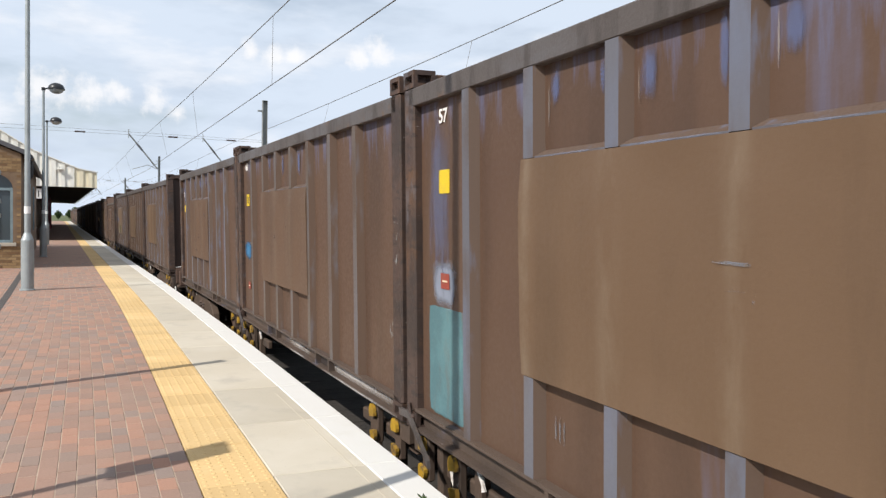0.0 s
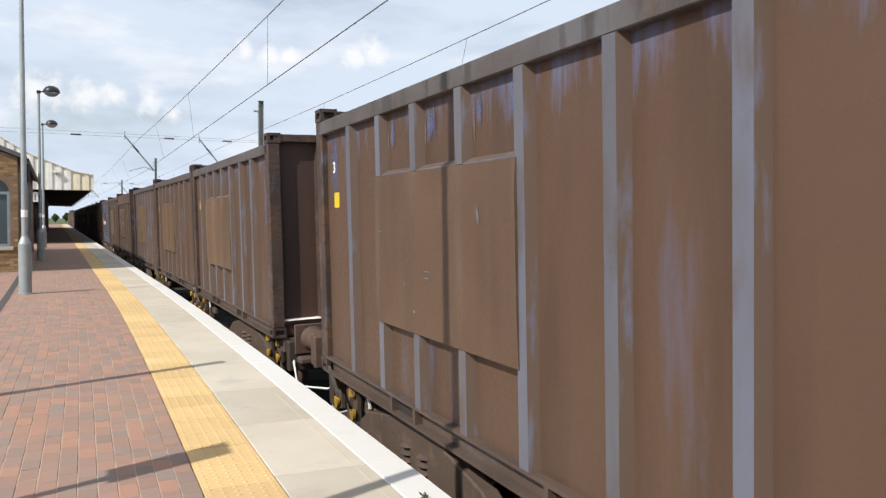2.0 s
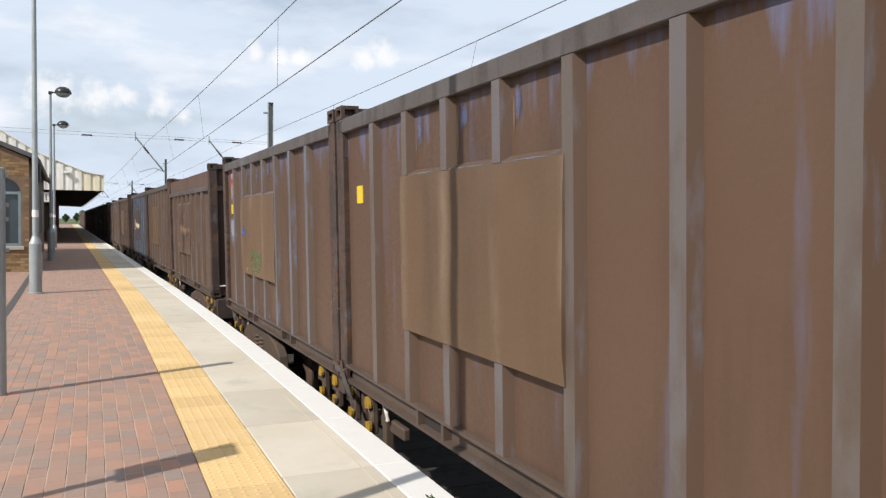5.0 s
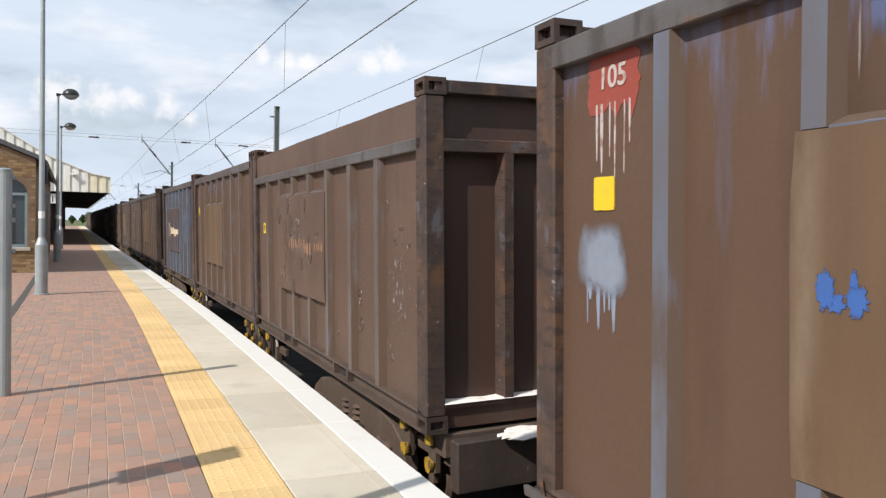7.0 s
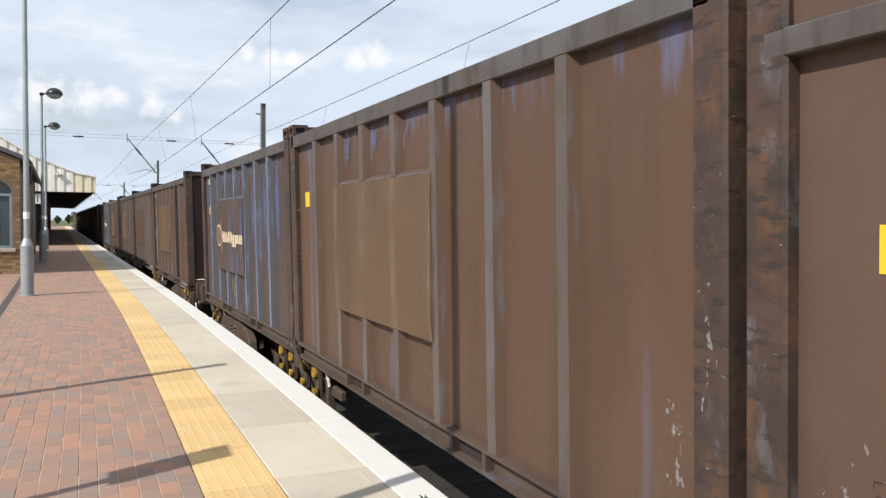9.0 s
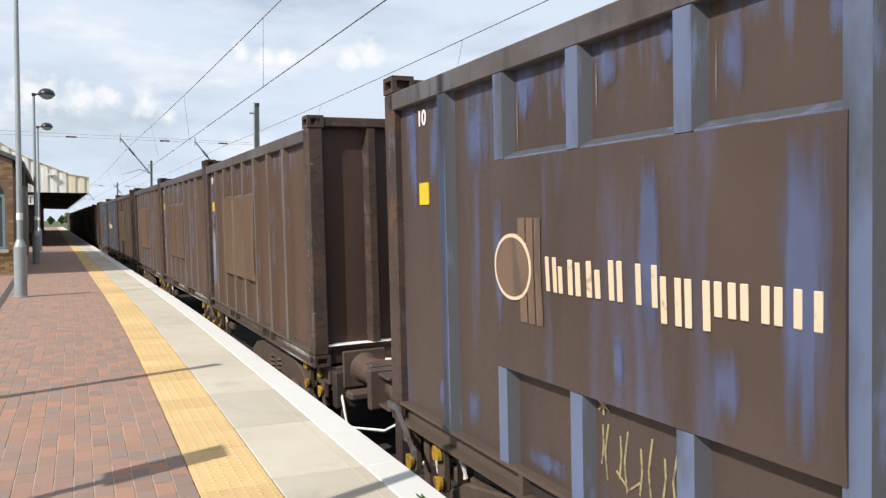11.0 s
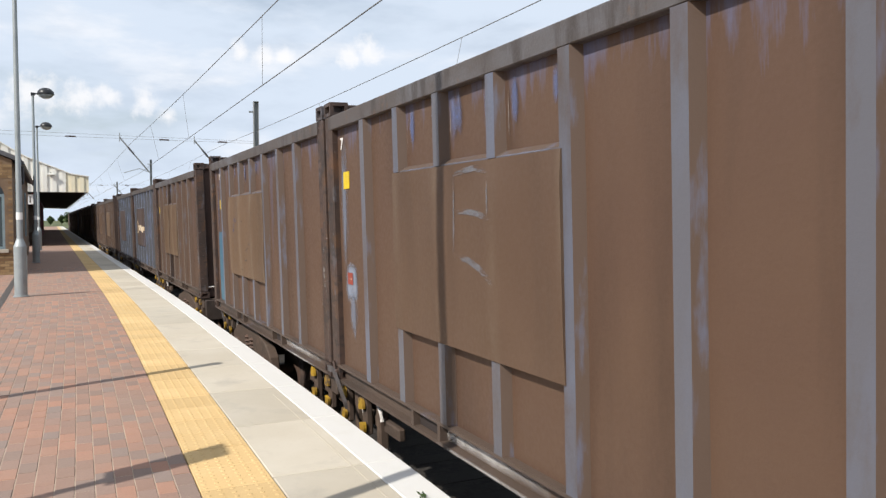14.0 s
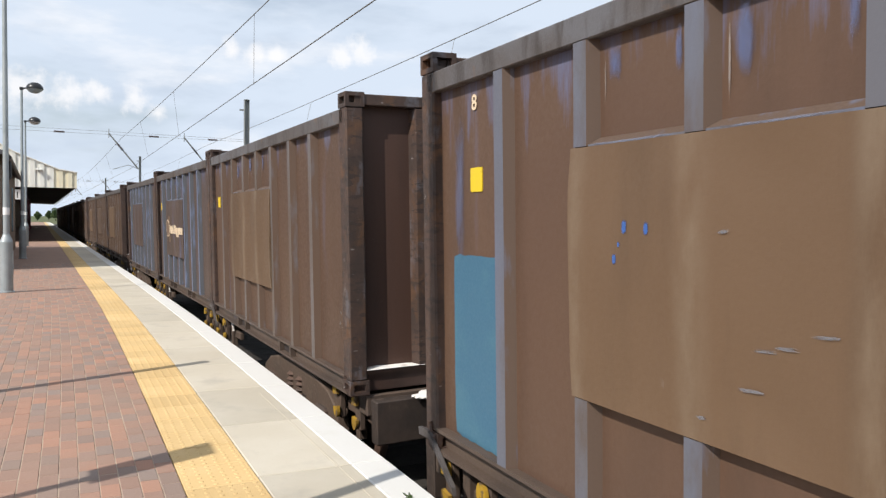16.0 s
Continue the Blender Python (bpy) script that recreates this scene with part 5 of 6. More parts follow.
lathe(bm, [(0.064, 1.885), (0.064, 1.905), (0.03, 1.915)], 18)
part("cap", bm, M_GALV, post)
for z in (1.84, 1.60, 1.48, 1.22):
    part("clip", boxes((0.055, 0.085, -0.02, 0.02, z - 0.018, z + 0.018), bevel=0.004), M_MAST, post)

post = thing("sign_post", "grey post with a plain sign board at its top", "sign post", m=pose(-1.70, 4.06, 0))
bm = bmesh.new()
tube(bm, [(0, 0, 0), (0, 0, 2.28)], 0.038, 14)
part("pole", bm, M_GALV, post)
part("sign_board", boxes((-0.062, -0.047, -0.13, 0.13, 1.72, 2.42), bevel=0.004), M_SIGNFACE, post)

# ---- brick lamp room beside the platform ----
BX, BY = -1.938, 24.08
room = thing("brick_building", "low yellow-brick station building with a slate roof and arched window", "building")
WX0, WX1, WZ0, WZ1 = -3.05, -2.135, 0.70, 2.15


def wall_with_arch():
    """Front wall under a gable, with the arched opening cut through it."""
    bm = bmesh.new()
    arch = [(WX1, WZ0), (WX1, WZ1)] + [((WX0 + WX1) / 2 + (WX1 - WX0) / 2 * math.cos(a), WZ1 + 0.42 * math.sin(a)) for a in [math.pi * k / 10 for k in range(1, 10)]] + [(WX0, WZ1), (WX0, WZ0)]
    outer = [(BX, 0), (BX, 3.12), (-5.6, 4.62), (-9.2, 3.12), (-9.2, 0)]
    for y in (BY, BY + 0.30):
        lower = [(BX, 0), (BX, WZ0), (WX1, WZ0), (WX0, WZ0), (-9.2, WZ0), (-9.2, 0)]
        left = [(WX0, WZ0), (WX0, WZ1), (WX0, 4.0), (-5.6, 4.62), (-9.2, 3.12), (-9.2, WZ0)]
        right = [(BX, WZ0), (BX, 3.12), (WX1, 3.20), (WX1, WZ1), (WX1, WZ0)]
        bm.faces.new([bm.verts.new((x, y, z)) for x, z in lower])
        bm.faces.new([bm.verts.new((x, y, z)) for x, z in left])
        bm.faces.new([bm.verts.new((x, y, z)) for x, z in right])
        top = [(WX1, WZ1), (WX1, 3.20), (WX0, 3.575)] + [(WX0, WZ1)] + arch[2:-2][::-1]
        bm.faces.new([bm.verts.new((x, y, z)) for x, z in top])
    for ring in (arch, outer):
        n = len(ring)
        for i in range(n):
            (x0, z0), (x1, z1) = ring[i], ring[(i + 1) % n]
            bm.faces.new([bm.verts.new(v) for v in ((x0, BY, z0), (x1, BY, z1), (x1, BY + 0.3, z1), (x0, BY + 0.3, z0))])
    bmesh.ops.remove_doubles(bm, verts=bm.verts, dist=0.0005)
    bmesh.ops.recalc_face_normals(bm, faces=bm.faces)
    return bm


front = part("front_wall", wall_with_arch(), M_BRICKBED, room)
part("side_wall", boxes((BX - 0.30, BX - 0.002, BY + 0.302, 39.2, 0, 3.12)), M_BRICKBED, room)
part("back_wall", boxes((-9.2, BX, 39.2, 39.5, 0, 3.12)), M_BRICKBED, room)
bm = bmesh.new()
extrude_outline(bm, [(BX + 0.22, 3.06), (-5.6, 4.66), (-9.4, 3.06), (-9.4, 3.18), (-5.6, 4.80), (BX + 0.22, 3.18)], "y", BY - 0.10, 39.6)
part("roof", bm, M_SLATE, room, "dark slate roof")
bm = bmesh.new()
tube(bm, [(BX + 0.24, BY - 0.1, 3.05), (BX + 0.24, 39.5, 3.05)], 0.06, 8)
part("gutter", bm, M_BLACK, room)
bm = bmesh.new()
tube(bm, [(BX + 0.22, BY + 0.95, 3.0), (BX + 0.22, BY + 0.95, 2.55), (BX + 0.10, BY + 0.95, 2.40), (BX + 0.07, BY + 0.95, 0.0)], 0.045, 8)
part("downpipe", bm, M_BLACK, room)
win = part("window", boxes((WX0, WX1, BY + 0.16, BY + 0.18, WZ0, WZ1 + 0.43)), M_GLASSDARK, room)
part("window_frame", boxes((WX0, WX0 + 0.07, BY + 0.09, BY + 0.15, WZ0, WZ1 + 0.05), (WX1 - 0.07, WX1, BY + 0.09, BY + 0.15, WZ0, WZ1 + 0.05), ((WX0 + WX1) / 2 - 0.025, (WX0 + WX1) / 2 + 0.025, BY + 0.10, BY + 0.15, WZ0 + 0.08, WZ1 + 0.40), (WX0 + 0.07, WX1 - 0.07, BY + 0.09, BY + 0.15, WZ0, WZ0 + 0.07), (WX0 + 0.07, WX1 - 0.07, BY + 0.10, BY + 0.15, WZ1 - 0.03, WZ1 + 0.04)), M_WINFRAME, win)
part("window_sill", boxes((WX0 - 0.08, WX1 + 0.08, BY - 0.06, BY + 0.12, WZ0 - 0.10, WZ0), bevel=0.01), M_STONE, win)
for k in range(3):
    yy = BY + 1.8 + k * 4.2
    wdw = part("window", boxes((BX - 0.01, BX + 0.004, yy, yy + 0.9, 0.9, 2.5)), M_GLASSDARK, room)
    part("window_frame", boxes((BX + 0.002, BX + 0.03, yy - 0.08, yy, 0.85, 2.55), (BX + 0.002, BX + 0.03, yy + 0.9, yy + 0.98, 0.85, 2.55), (BX + 0.002, BX + 0.03, yy, yy + 0.9, 2.47, 2.55)), M_WINFRAME, wdw)

room.matrix_basis = Matrix.Translation((BX, BY, 0)) @ Matrix.Rotation(radians(2.37), 4, "Z") @ Matrix.Translation((-BX, -BY, 0))

# ---- platform canopy ----
CY = 49.0
canopy = thing("platform_canopy", "station canopy with a white boarded valance and underside coloured shade-dark", "canopy")


def valance_top(x):
    if x > -1.04:
        return 3.93 + (-0.1 - x) * 0.16
    if x > -3.28:
        return 4.08 + (-1.04 - x) * 0.405
    return 4.99 + (-3.28 - x) * 0.62


x, k = -0.10, 0
while x > -7.2:
    w = 0.235
    bm = bmesh.new()
    proud = 0.05 if k % 2 else 0.0
    extrude_outline(bm, [(x, 3.06), (x, valance_top(x)), (x - w, valance_top(x - w)), (x - w, 3.06)], "y", CY - proud, CY + 0.06)
    # right-end boards take the sunlit cream copy
    part("valance_board", bm, M_CREAMB if x > -1.1 else M_BOARD, canopy)
    x -= w
    k += 1
bm = bmesh.new()
extrude_outline(bm, [(-0.06, 3.98), (-1.04, 4.14), (-3.28, 5.05), (-7.3, 7.53), (-7.3, 7.45), (-3.28, 4.99), (-1.04, 4.085), (-0.06, 3.94)], "y", CY - 0.10, CY + 0.10)
part("verge", bm, M_BOARD, canopy)
bm = bmesh.new()
ys = span(CY + 0.07, 128, 6)
dd = lambda y: drift(y) - drift(CY)
rows = [[bm.verts.new((xx - dd(y), y, zz)) for xx, zz in ((-0.10, 3.10), (-0.10, 3.90), (-1.04, 4.05), (-3.28, 4.95), (-7.2, 7.3), (-7.2, 3.4), (-3.5, 3.2))] for y in ys]
for a, b in zip(rows, rows[1:]):
    for k in range(7):
        bm.faces.new((a[k], a[(k + 1) % 7], b[(k + 1) % 7], b[k]))
bm.faces.new(rows[0])
bm.faces.new(rows[-1][::-1])
bmesh.ops.recalc_face_normals(bm, faces=bm.faces)
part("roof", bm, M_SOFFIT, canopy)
bm = bmesh.new()
for a, b in zip(ys, ys[1:]):
    extrude_outline(bm, [(a, 3.04), (b, 3.04), (b, 3.88), (a, 3.88)], "x", -0.08 - dd((a + b) / 2), -0.04 - dd((a + b) / 2))
part("side_valance", bm, M_BOARD, canopy)
for y in (52.5, 60.5, 68.5, 76.5, 84.5, 92.5, 100.5):
    bm = bmesh.new()
    lathe(bm, [(0.16, 0), (0.16, 0.25), (0.09, 0.3), (0.08, 2.7), (0.13, 2.8), (0.13, 3.12)], 12, pose(-2.95 - dd(y), y, 0))
    part("column", bm, M_MAROON, canopy, "dark red canopy column")
bm = bmesh.new()
rows = [[bm.verts.new((xx - dd(y), y, zz)) for xx, zz in ((-4.6, 0), (-4.3, 0), (-4.3, 3.3), (-4.6, 3.3))] for y in ys]
for a, b in zip(rows, rows[1:]):
    for k in range(4):
        bm.faces.new((a[k], a[(k + 1) % 4], b[(k + 1) % 4], b[k]))
bm.faces.new(rows[0])
bmesh.ops.recalc_face_normals(bm, faces=bm.faces)
part("rear_wall", bm, M_BRICKBED, canopy)
# end door in the same shade-dark colour as the canopy
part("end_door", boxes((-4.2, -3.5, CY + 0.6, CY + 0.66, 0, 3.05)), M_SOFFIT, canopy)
light = thing("bulkhead_light", "small white lamp fixed on the canopy valance", "light", m=pose(-2.02, CY - 0.08, 4.0))
part("shade", boxes((-0.16, 0.16, -0.20, 0.02, 0.0, 0.10), bevel=0.02), M_BOARD, light)
part("bracket", boxes((-0.02, 0.02, -0.02, 0.05, -0.1, 0.16)), M_BLACK, light)
sign = thing("platform_number_sign", "white square platform number sign with a dark 1", "sign", m=pose(-3.10, CY + 0.14, 2.36))
part("sign_board", boxes((-0.24, 0.24, 0, 0.04, 0, 0.56), bevel=0.008), M_SIGNFACE, sign)
part("hanger", boxes((-0.20, -0.17, 0.01, 0.03, 0.56, 0.78), (0.17, 0.20, 0.01, 0.03, 0.56, 0.78)), M_BLACK, sign)
cu = bpy.data.curves.new("digit", "FONT")
cu.body, cu.size, cu.extrude, cu.align_x = "1", 0.52, 0.003, "CENTER"
tmp = bpy.data.objects.new("digit", cu)
scene.collection.objects.link(tmp)
me = bpy.data.meshes.new_from_object(tmp.evaluated_get(bpy.context.evaluated_depsgraph_get()))
bpy.data.objects.remove(tmp)
me.materials.clear()
me.materials.append(M_BLACK)
me.transform(pose(0, -0.004, 0.09, 90, 0, 0))
digit = new("digit", me)
digit.parent = sign

# ---- overhead line ----
def wire(name, label, pts, r=0.009):
    bm = bmesh.new()
    tube(bm, pts, r, 6)
    return tagged(part(name, bm, M_WIRE), label, "overhead wire", "overhead line wires")


MASTS = (40.0, 95.0, 150.0)
SUPPORT = (-15.0,) + MASTS + (205.0,)


def messenger(y, z_hi=5.15, sag=1.0):
    for a, b in zip(SUPPORT, SUPPORT[1:]):
        if a <= y <= b:
            u = (y - a) / (b - a)
            return z_hi - 4 * sag * u * (1 - u)
    return z_hi


def wire_x(x0, lean, y):
    return x0 + lean * y if y < 40 else x0 + lean * 40 - 0.0414 * (y - 40)


for xc, lc, xm, lm in ((2.89, -0.0175, 3.10, -0.033), (6.4, -0.02, 6.62, -0.018)):
    wire("contact_wire", "thin grooved contact wire above the track", [(wire_x(xc, lc, y), y, 3.75) for y in span(-15, 200, 5)], 0.0075)
    wire("messenger_wire", "thin messenger wire above the contact wire", [(wire_x(xm, lm, y), y, messenger(y, 5.15, 0.25)) for y in span(-15, 200, 3)], 0.008)
    for y in (-6.0, 4.0, 13.2, 22.5, 31.0, 49.0, 58.0, 67.0, 76.0, 85.0):
        wire("dropper", "thin vertical dropper wire", [(wire_x(xc, lc, y), y, 3.75), (wire_x(xm, lm, y), y, messenger(y, 5.15, 0.25))], 0.004)


def insulator(bm, a, b, n=7, r=0.07):
    a, b = Vector(a), Vector(b)
    d = b - a
    m = Matrix.Translation(a) @ d.to_track_quat("Z", "Y").to_matrix().to_4x4()
    prof = [(0.02, 0.0)]
    for k in range(n):
        z = d.length * (k + 0.5) / n
        prof += [(0.025, z - 0.02), (r, z), (0.025, z + 0.02)]
    lathe(bm, prof + [(0.02, d.length)], 8, m)


for y, mx, mh in ((40.0, 7.71, 7.45), (95.0, 6.33, 8.33), (150.0, 4.31, 8.2)):
    mast = thing("overhead_line_mast", "grey galvanised steel overhead line mast", "mast", "overhead line masts", m=pose(mx, y, -1.3))
    part("column", boxes((-0.12, -0.10, -0.13, 0.13, 0, mh + 1.3), (0.10, 0.12, -0.13, 0.13, 0, mh + 1.3), (-0.10, 0.10, -0.012, 0.012, 0, mh + 1.3)), M_MAST, mast)
    part("top_plate", boxes((-0.13, 0.13, -0.14, 0.14, mh + 1.3, mh + 1.32)), M_MAST, mast)
    part("bracket", boxes((-0.35, -0.12, -0.05, 0.05, mh + 0.75, mh + 0.83)), M_MAST, mast)
    part("foot", boxes((-0.4, 0.4, -0.4, 0.4, 0, 0.35), bevel=0.02), M_WALLCONC, mast)
    if y < 100:
        d = drift(y)
        for zz in (5.45, 5.35):
            wire("span_wire", "thin cross-span wire between masts", [(-8.5 - d, y, zz + (0.1 if zz > 5.4 else 0.0)), (mx, y, zz)], 0.006)
        for xt in (TRACK, TRACK + 3.4):
            arm = thing("registration_arm", "slanted steel registration strut with a porcelain insulator", "registration arm", "registration arms", m=pose(xt - d, y, 0))
            bm = bmesh.new()
            tube(bm, [(-0.66, 0, 5.40), (0.65, 0, 3.77)], 0.035, 8)
            tube(bm, [(0.65, 0, 3.77), (0.2, 0, 3.95), (-0.5, 0, 3.72)], 0.016, 6)
            part("strut", bm, M_MAST, arm)
            bm = bmesh.new()
            insulator(bm, (-0.30, 0, 4.95), (-0.05, 0, 4.64))
            part("insulator", bm, M_INSUL, arm)
            bm = bmesh.new()
            tube(bm, [(-0.66, 0, 5.2), (-0.66, 0, 5.62)], 0.02, 6)
            part("hanger", bm, M_MAST, arm)
        for xi in (-0.75, 3.35, 6.1):
            bm = bmesh.new()
            insulator(bm, (xi - d + 1.0, y, 5.36), (xi - d + 1.45, y, 5.36), 9, 0.055)
            tagged(part("span_insulator", bm, M_INSUL), "brown ribbed insulator on the cross-span wire", "insulator", "span insulators")


# ---- distance: trees and hedge beyond the platform ----
def tree(x, y, h, seed):
    rng = random.Random(seed)
    t = thing("tree", "leafy green tree in full summer foliage", "tree", "distant trees", m=pose(x, y, -1.35))
    bm = bmesh.new()
    tube(bm, [(0, 0, 0), (0.1, 0, h * 0.3), (0.0, 0.1, h * 0.7)], 0.22, 8, 0.06)
    for k in range(5):
        a = rng.uniform(0, math.tau)
        tube(bm, [(0, 0, h * rng.uniform(0.3, 0.55)), (math.cos(a) * h * 0.22, math.sin(a) * h * 0.22, h * rng.uniform(0.6, 0.8))], 0.09, 5, 0.03)
    part("trunk", bm, M_BARK, t)
    verts, faces = [], []
    for k in range(1500):
        a, u = rng.uniform(0, math.tau), rng.uniform(-1, 1)
        rr = (rng.random() ** 0.4) * (1 + 0.25 * math.sin(3 * a + seed) + 0.2 * math.sin(5 * u + seed))
        c = Vector((math.cos(a) * math.sqrt(1 - u * u) * h * 0.33 * rr, math.sin(a) * math.sqrt(1 - u * u) * h * 0.33 * rr, h * 0.62 + u * h * 0.38 * rr))
        s = rng.uniform(0.15, 0.4)
        q = Euler((rng.uniform(0, 6), rng.uniform(0, 6), rng.uniform(0, 6))).to_matrix()
        b = len(verts)
        verts += [c + q @ Vector(v) * s for v in ((-1, -0.6, 0), (1, -0.6, 0.1), (1, 0.6, 0), (-1, 0.6, 0.1))]
        faces.append((b, b + 1, b + 2, b + 3))
    me = bpy.data.meshes.new("crown")
    me.from_pydata(verts, [], faces)
    me.materials.append(M_LEAF)
    cr = new("crown", me)
    cr.parent = t


rng = random.Random(5)
for k in range(12):
    y = rng.uniform(380, 520)
    tree(-drift(y) + rng.uniform(-10, 60), y, rng.uniform(4.5, 7), 100 + k)

# ---- paving: white edge, slabs, tactile strip and blocks ----
SLABS = span(-6.33, 97.67, 1.2 * 1.0)
paving = thing("platform_paving", "pale concrete slabs with white edge, buff tactile strip and brick blocks", "paving", kind="structure")


def slab_mesh(x0, x1, ln, z0, z1, ch):
    bm = bmesh.new()
    lo = [bm.verts.new(v) for v in ((x0, 0, z0), (x1, 0, z0), (x1, ln, z0), (x0, ln, z0))]
    mid = [bm.verts.new(v) for v in ((x0, 0, z1 - ch), (x1, 0, z1 - ch), (x1, ln, z1 - ch), (x0, ln, z1 - ch))]
    hi = [bm.verts.new(v) for v in ((x0 + ch, ch, z1), (x1 - ch, ch, z1), (x1 - ch, ln - ch, z1), (x0 + ch, ln - ch, z1))]
    for a, b in ((lo, mid), (mid, hi)):
        for k in range(4):
            bm.faces.new((a[k], a[(k + 1) % 4], b[(k + 1) % 4], b[k]))
    bm.faces.new(hi)
    return bm


def row_of(name, bm, mat, ys, tilt=0.0, seed=0, label=""):
    rng = random.Random(seed)
    first = None
    for y in ys:
        if first is None:
            ob = first = part(name, bm, mat, paving, label)
        else:
            ob = new(name, first.data)
            ob.parent = paving
        ob.matrix_basis = pose(-drift(y), y, rng.uniform(-1, 1) * tilt, 0, 0, heading(y + 0.3))


WEED = (1.60, 3.80)
M_DARKSTRIP = surface("dark_paving_strip", (0.07, 0.06, 0.055), rough=0.8, bump=0.3)
SLAB = 1.2
ys = [-1.53 + SLAB * k for k in range(45)]
row_of("concrete_slab", slab_mesh(TACT1 + 0.004, LINE0 - 0.001, SLAB - 0.010, -0.07, 0.0, 0.005), M_CONC, ys, 0.0012, 1)
row_of("coping_stone", slab_mesh(LINE0 + 0.001, EDGE, SLAB - 0.006, -0.09, 0.002, 0.006), M_LINE, ys, 0.001, 2, "white painted edge coping")
part("far_slabs", strip(TACT1, LINE0, 0.0, span(ys[-1] + SLAB, 190, 3), 0.06), M_CONC, paving)
part("far_coping", strip(LINE0 + 0.001, EDGE, 0.001, span(ys[-1] + SLAB, 190, 3), 0.08), M_LINE, paving)


part("thin_line", strip(1.441, 1.449, 0.003, span(3.0, 6.6, 0.6), 0.003), M_CONC, paving, "thin worn white line")
tagged(part("drain_cover", strip(-1.285, -1.165, 0.003, span(-5, 23.8, 0.6), 0.004), M_DARKSTRIP), "narrow dark strip running along the paving", "drain")
weed = thing("weed", "small green weed growing from the platform edge joint", "plant", m=pose(WEED[0], WEED[1], 0.001))
rw = random.Random(3)
for k in range(9):
    a, h = rw.uniform(0, math.tau), rw.uniform(0.02, 0.05)
    bm = bmesh.new()
    extrude_outline(bm, [(-0.003, 0), (0.003, 0), (0.006, h * 0.6), (0.0, h), (-0.005, h * 0.6)], "y", -0.0006, 0.0006)
    bmesh.ops.transform(bm, matrix=pose(rw.uniform(-0.02, 0.02), rw.uniform(-0.02, 0.02), 0, rw.uniform(-40, 40), rw.uniform(-40, 40), math.degrees(a)), verts=bm.verts)
    part("leaf", bm, M_LEAF, weed)


def tactile_mesh():
    bm = slab_mesh(TACT0 + 0.003, TACT1 - 0.003, 0.394, -0.07, 0.0, 0.003)
    n = 6
    for i in range(n):
        for k in range(n):
            x, y = TACT0 + (TACT1 - TACT0) * (i + 0.5) / n, 0.4 * (k + 0.5) / n
            lo = [bm.verts.new((x + 0.0145 * math.cos(a), y + 0.0145 * math.sin(a), 0.0)) for a in [q * math.tau / 8 for q in range(8)]]
            hi = [bm.verts.new((x + 0.009 * math.cos(a), y + 0.009 * math.sin(a), 0.0038)) for a in [q * math.tau / 8 for q in range(8)]]
            for q in range(8):
                bm.faces.new((lo[q], lo[(q + 1) % 8], hi[(q + 1) % 8], hi[q]))
            bm.faces.new(hi)
    return bm


row_of("tactile_slab", tactile_mesh(), M_TACT, [1.2 + 0.4 * k for k in range(120)], 0.0012, 3, "buff blister tactile slab")
part("far_tactile_strip", strip(TACT0, TACT1, 0.0, span(49.2, 190, 3), 0.06), M_TACT, paving)
part("near_tactile_strip", strip(TACT0, TACT1, 0.0, span(-10, 1.2, 3), 0.06), M_TACT, paving)

# blocks laid lengthwise in staggered columns
BW, BL = 0.1035, 0.2035
M_JOINT = surface("dry_joint_sand", (0.40, 0.315, 0.245), [((0.24, 0.18, 0.14), 2.0, 0.45, 0.62, 0.8, None)], rough=0.95, bump=0.2, spec=0.1)


def block_shape():
    bm = bmesh.new()
    x, y, c = BW / 2 - 0.0024, BL / 2 - 0.0028, 0.0026
    lo = [bm.verts.new(v) for v in ((-x, -y, -0.03), (x, -y, -0.03), (x, y, -0.03), (-x, y, -0.03))]
    mid = [bm.verts.new(v) for v in ((-x, -y, -c), (x, -y, -c), (x, y, -c), (-x, y, -c))]
    hi = [bm.verts.new(v) for v in ((-x + c, -y + c, 0), (x - c, -y + c, 0), (x - c, y - c, 0), (-x + c, y - c, 0))]
    for a, b in ((lo, mid), (mid, hi)):
        for k in range(4):
            bm.faces.new((a[k], a[(k + 1) % 4], b[(k + 1) % 4], b[k]))
    bm.faces.new(hi)
    return bm


part("joint_sand", strip(TACT0 - 0.004 - BW * 48.1, TACT0 - 0.004, -0.0028, span(0.85, 27.1, 1), 0.02), M_JOINT, paving)
rng = random.Random(8)
block_me, singles, rest = None, 0, []
for col in range(48):
    x = TACT0 - 0.004 - BW * (col + 0.5)
    y = 1.0 + (col % 2) * BL / 2 + rng.uniform(-0.015, 0.015)
    while y < 27.0:
        spot = (x - drift(y), y, rng.uniform(-0.0015, 0.0015), rng.uniform(-0.5, 0.5), heading(y))
        if 4.3 < y < 8.2 and col < 15:
            singles += 1
            if block_me is None:
                ob = part("paving_block", block_shape(), M_BLOCK, paving)
                block_me = ob.data
            else:
                ob = new("paving_block", block_me)
                ob.parent = paving
            ob.matrix_basis = pose(spot[0], spot[1], spot[2], spot[3], 0, spot[4])
        else:
            rest.append(spot)
        y += BL
tv = np.array([v.co[:] for v in block_me.vertices])
tf = np.array([p.vertices[:] for p in block_me.polygons])
allv, allf = [], []
for k, (x, y, z, rx, rz) in enumerate(rest):
    a = radians(rz)
    ca, sa = math.cos(a), math.sin(a)
    allv.append(np.stack([tv[:, 0] * ca - tv[:, 1] * sa + x, tv[:, 0] * sa + tv[:, 1] * ca + y, tv[:, 2] + z], 1))
    allf.append(tf + k * len(tv))
me = bpy.data.meshes.new("paving_blocks")
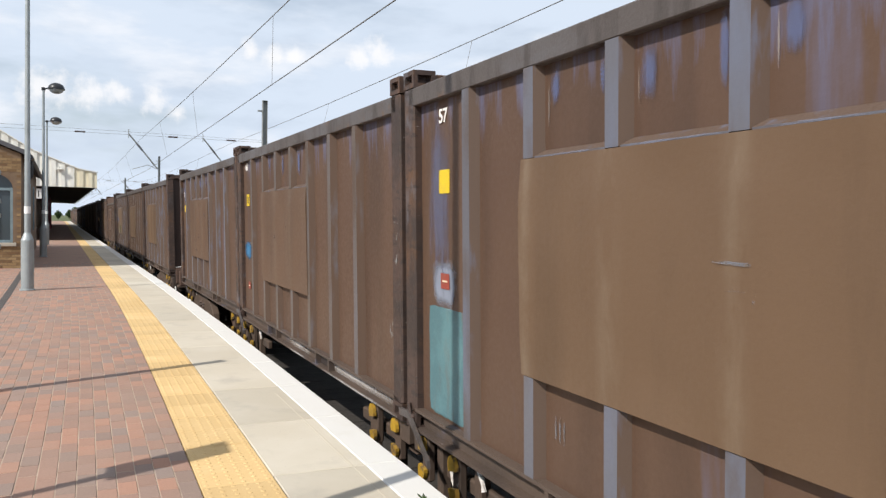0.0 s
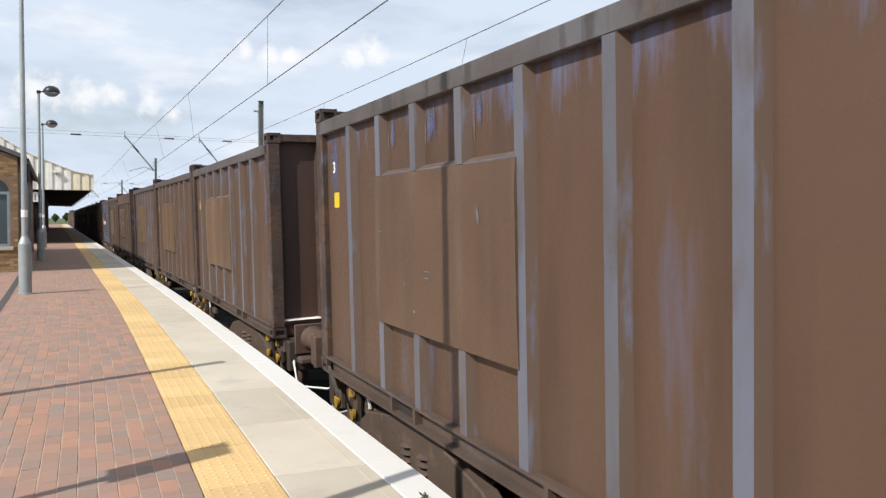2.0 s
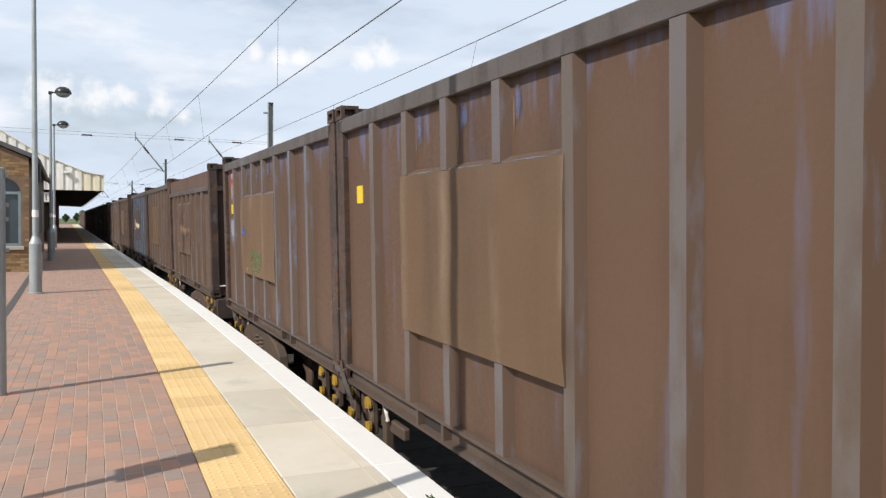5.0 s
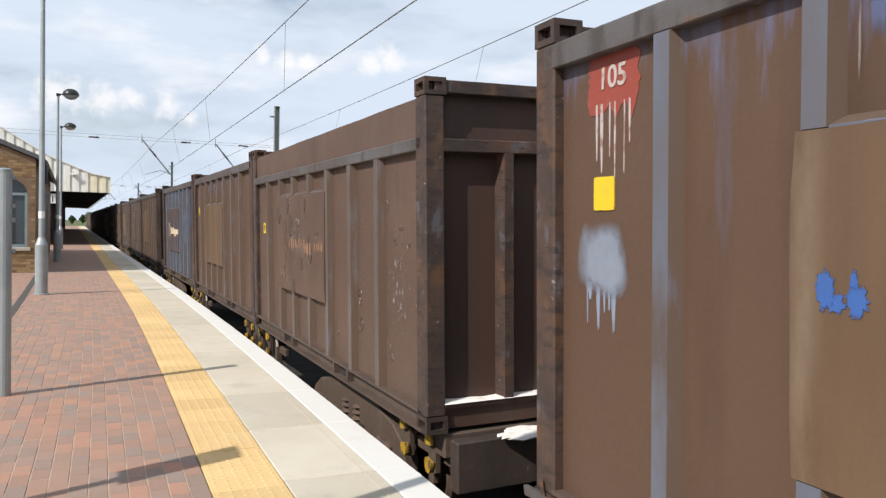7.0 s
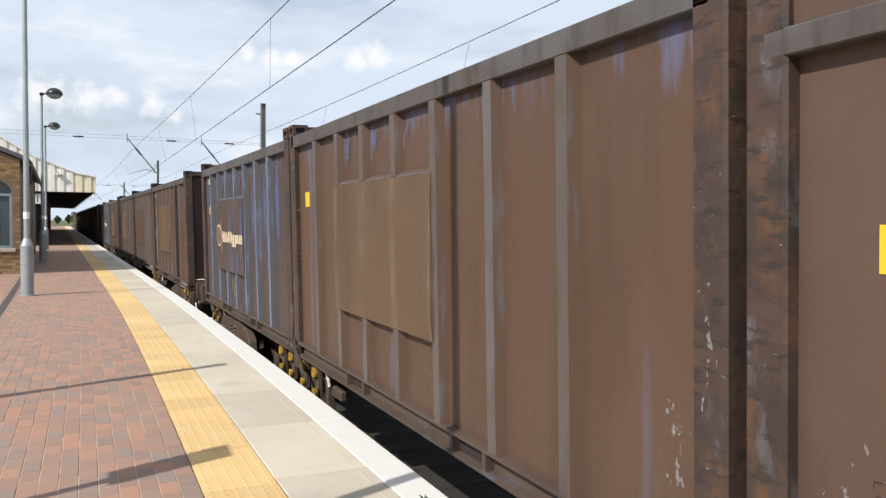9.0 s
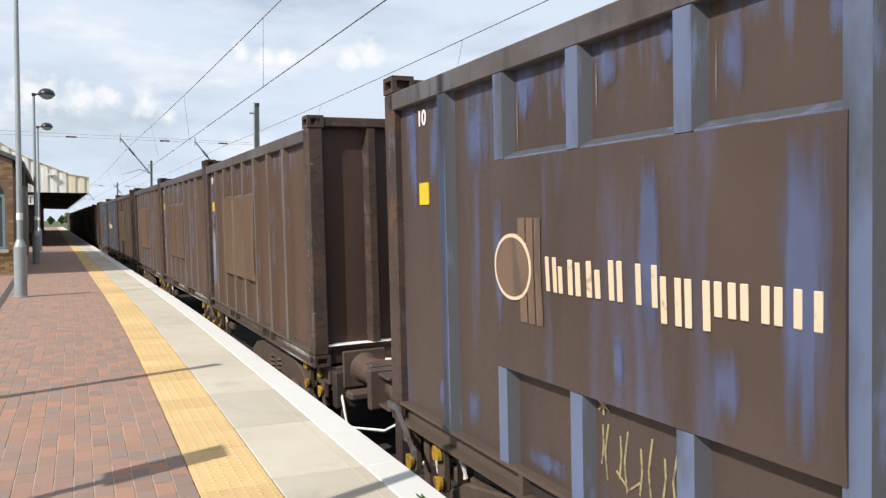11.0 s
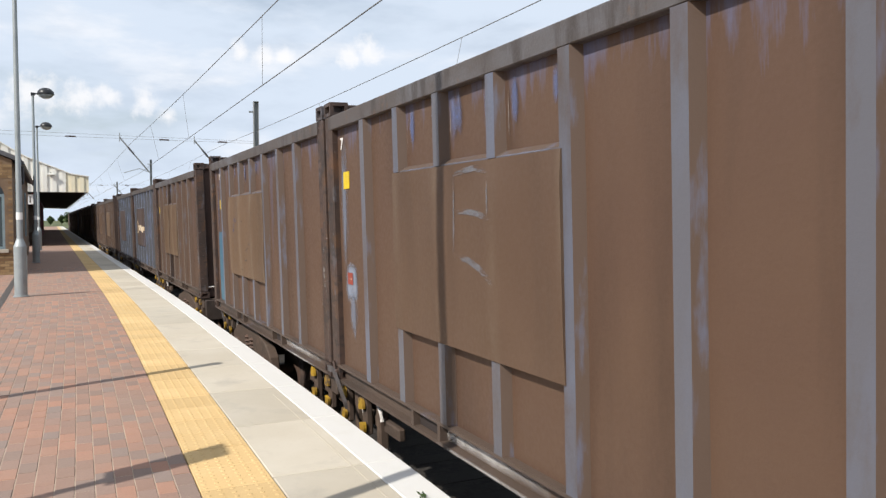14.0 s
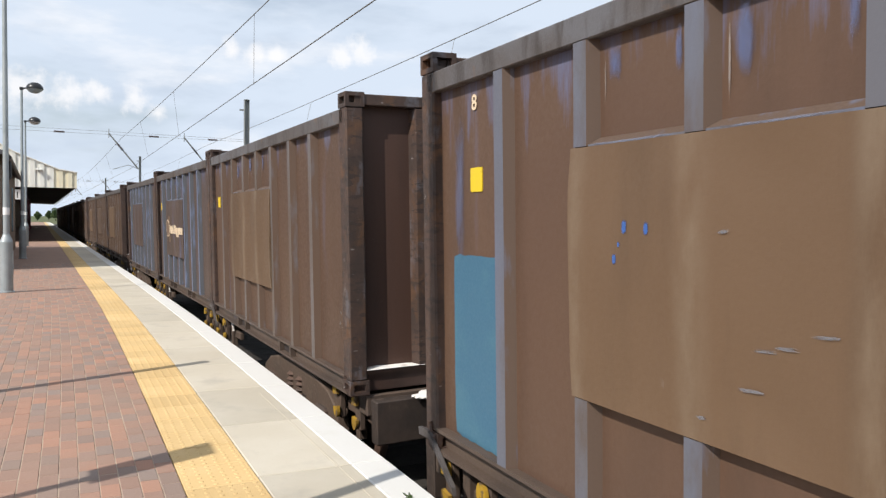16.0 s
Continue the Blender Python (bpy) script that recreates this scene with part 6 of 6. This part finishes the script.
me.from_pydata(np.concatenate(allv).tolist(), [], np.concatenate(allf).tolist())
me.materials.append(M_BLOCKS)
ob = new("paving_blocks", me)
ob.parent = paving
tagged(ob, kind="stuff")
M_FARBLOCK = surface("distant_block_paving", (0.29, 0.195, 0.152), [((0.34, 0.205, 0.15), 7.0, 0.45, 0.6, 0.6, None), ((0.18, 0.13, 0.11), 1.2, 0.5, 0.65, 0.5, None)], rough=0.9, bump=0.2, spec=0.2)
part("far_block_paving", strip(-9.0, TACT0 - 0.004, -0.002, span(27.1, 190, 3), 0.06), M_FARBLOCK, paving)
part("side_block_paving", strip(-9.0, TACT0 - 0.004 - BW * 48.1, -0.002, span(-10, 27.1, 2), 0.06), M_FARBLOCK, paving)
part("near_block_paving", strip(TACT0 - 0.004 - BW * 48.1, TACT0 - 0.004, -0.002, span(-10, 0.85, 2), 0.06), M_FARBLOCK, paving)

# bricks of the building's front wall
brick_me = None
rng = random.Random(9)
row = 0
z = 0.006
while z < 3.45:
    x = BX - 0.004 - (0.0 if row % 2 == 0 else 0.1125)
    if row % 2:
        spots = [(BX - 0.055, 0.47)]
    else:
        spots = []
    while x > -3.6:
        spots.append((x - 0.1075, 1.0))
        x -= 0.225
    for xc, sc in spots:
        if z + 0.065 > 3.05 + (BX - xc - 0.11) * 0.41 - 0.02:
            continue
        if WX0 - 0.09 < xc < WX1 + 0.09 and WZ0 - 0.10 < z + 0.03 < WZ1 + 0.46:
            continue
        if brick_me is None:
            ob = part("brick", boxes((-0.1075, 0.1075, -0.006, 0.004, 0, 0.065)), M_BRICK, front)
            brick_me = ob.data
        else:
            ob = new("brick", brick_me)
            ob.parent = front
        ob.matrix_basis = pose(xc, BY - 0.002 + rng.uniform(-0.002, 0.001), z) @ Matrix.Diagonal((sc, 1, 1, 1))
    z += 0.075
    row += 1


# draw the containers and their markings out to their true length
for me in {o.data for c in containers for o in c.children_recursive if o.type == "MESH"}:
    me.transform(Matrix.Diagonal((1, STRETCH, 1, 1)))


# ---- what moves ----
def motions():
    times = [0.5 * k for k in range(33)]
    for i, c in enumerate(containers):
        walk(c, [(t, place_of(far_edge(i) + travel(t) - LEN / 2)) for t in times])
    for i, w in enumerate(wagons):
        walk(w, [(t, wagon_place(i, t)) for t in times])
    for w in wagons[:5]:
        for ws in [o for o in w.children_recursive if o.name.startswith("wheelset")]:
            at = ws.matrix_basis.translation.copy()
            walk(ws, [(0.1 * k, pose(at.x, at.y, at.z, math.degrees((travel(0.1 * k) - travel(0)) / 0.425), 0, 0)) for k in range(161)])


motions()
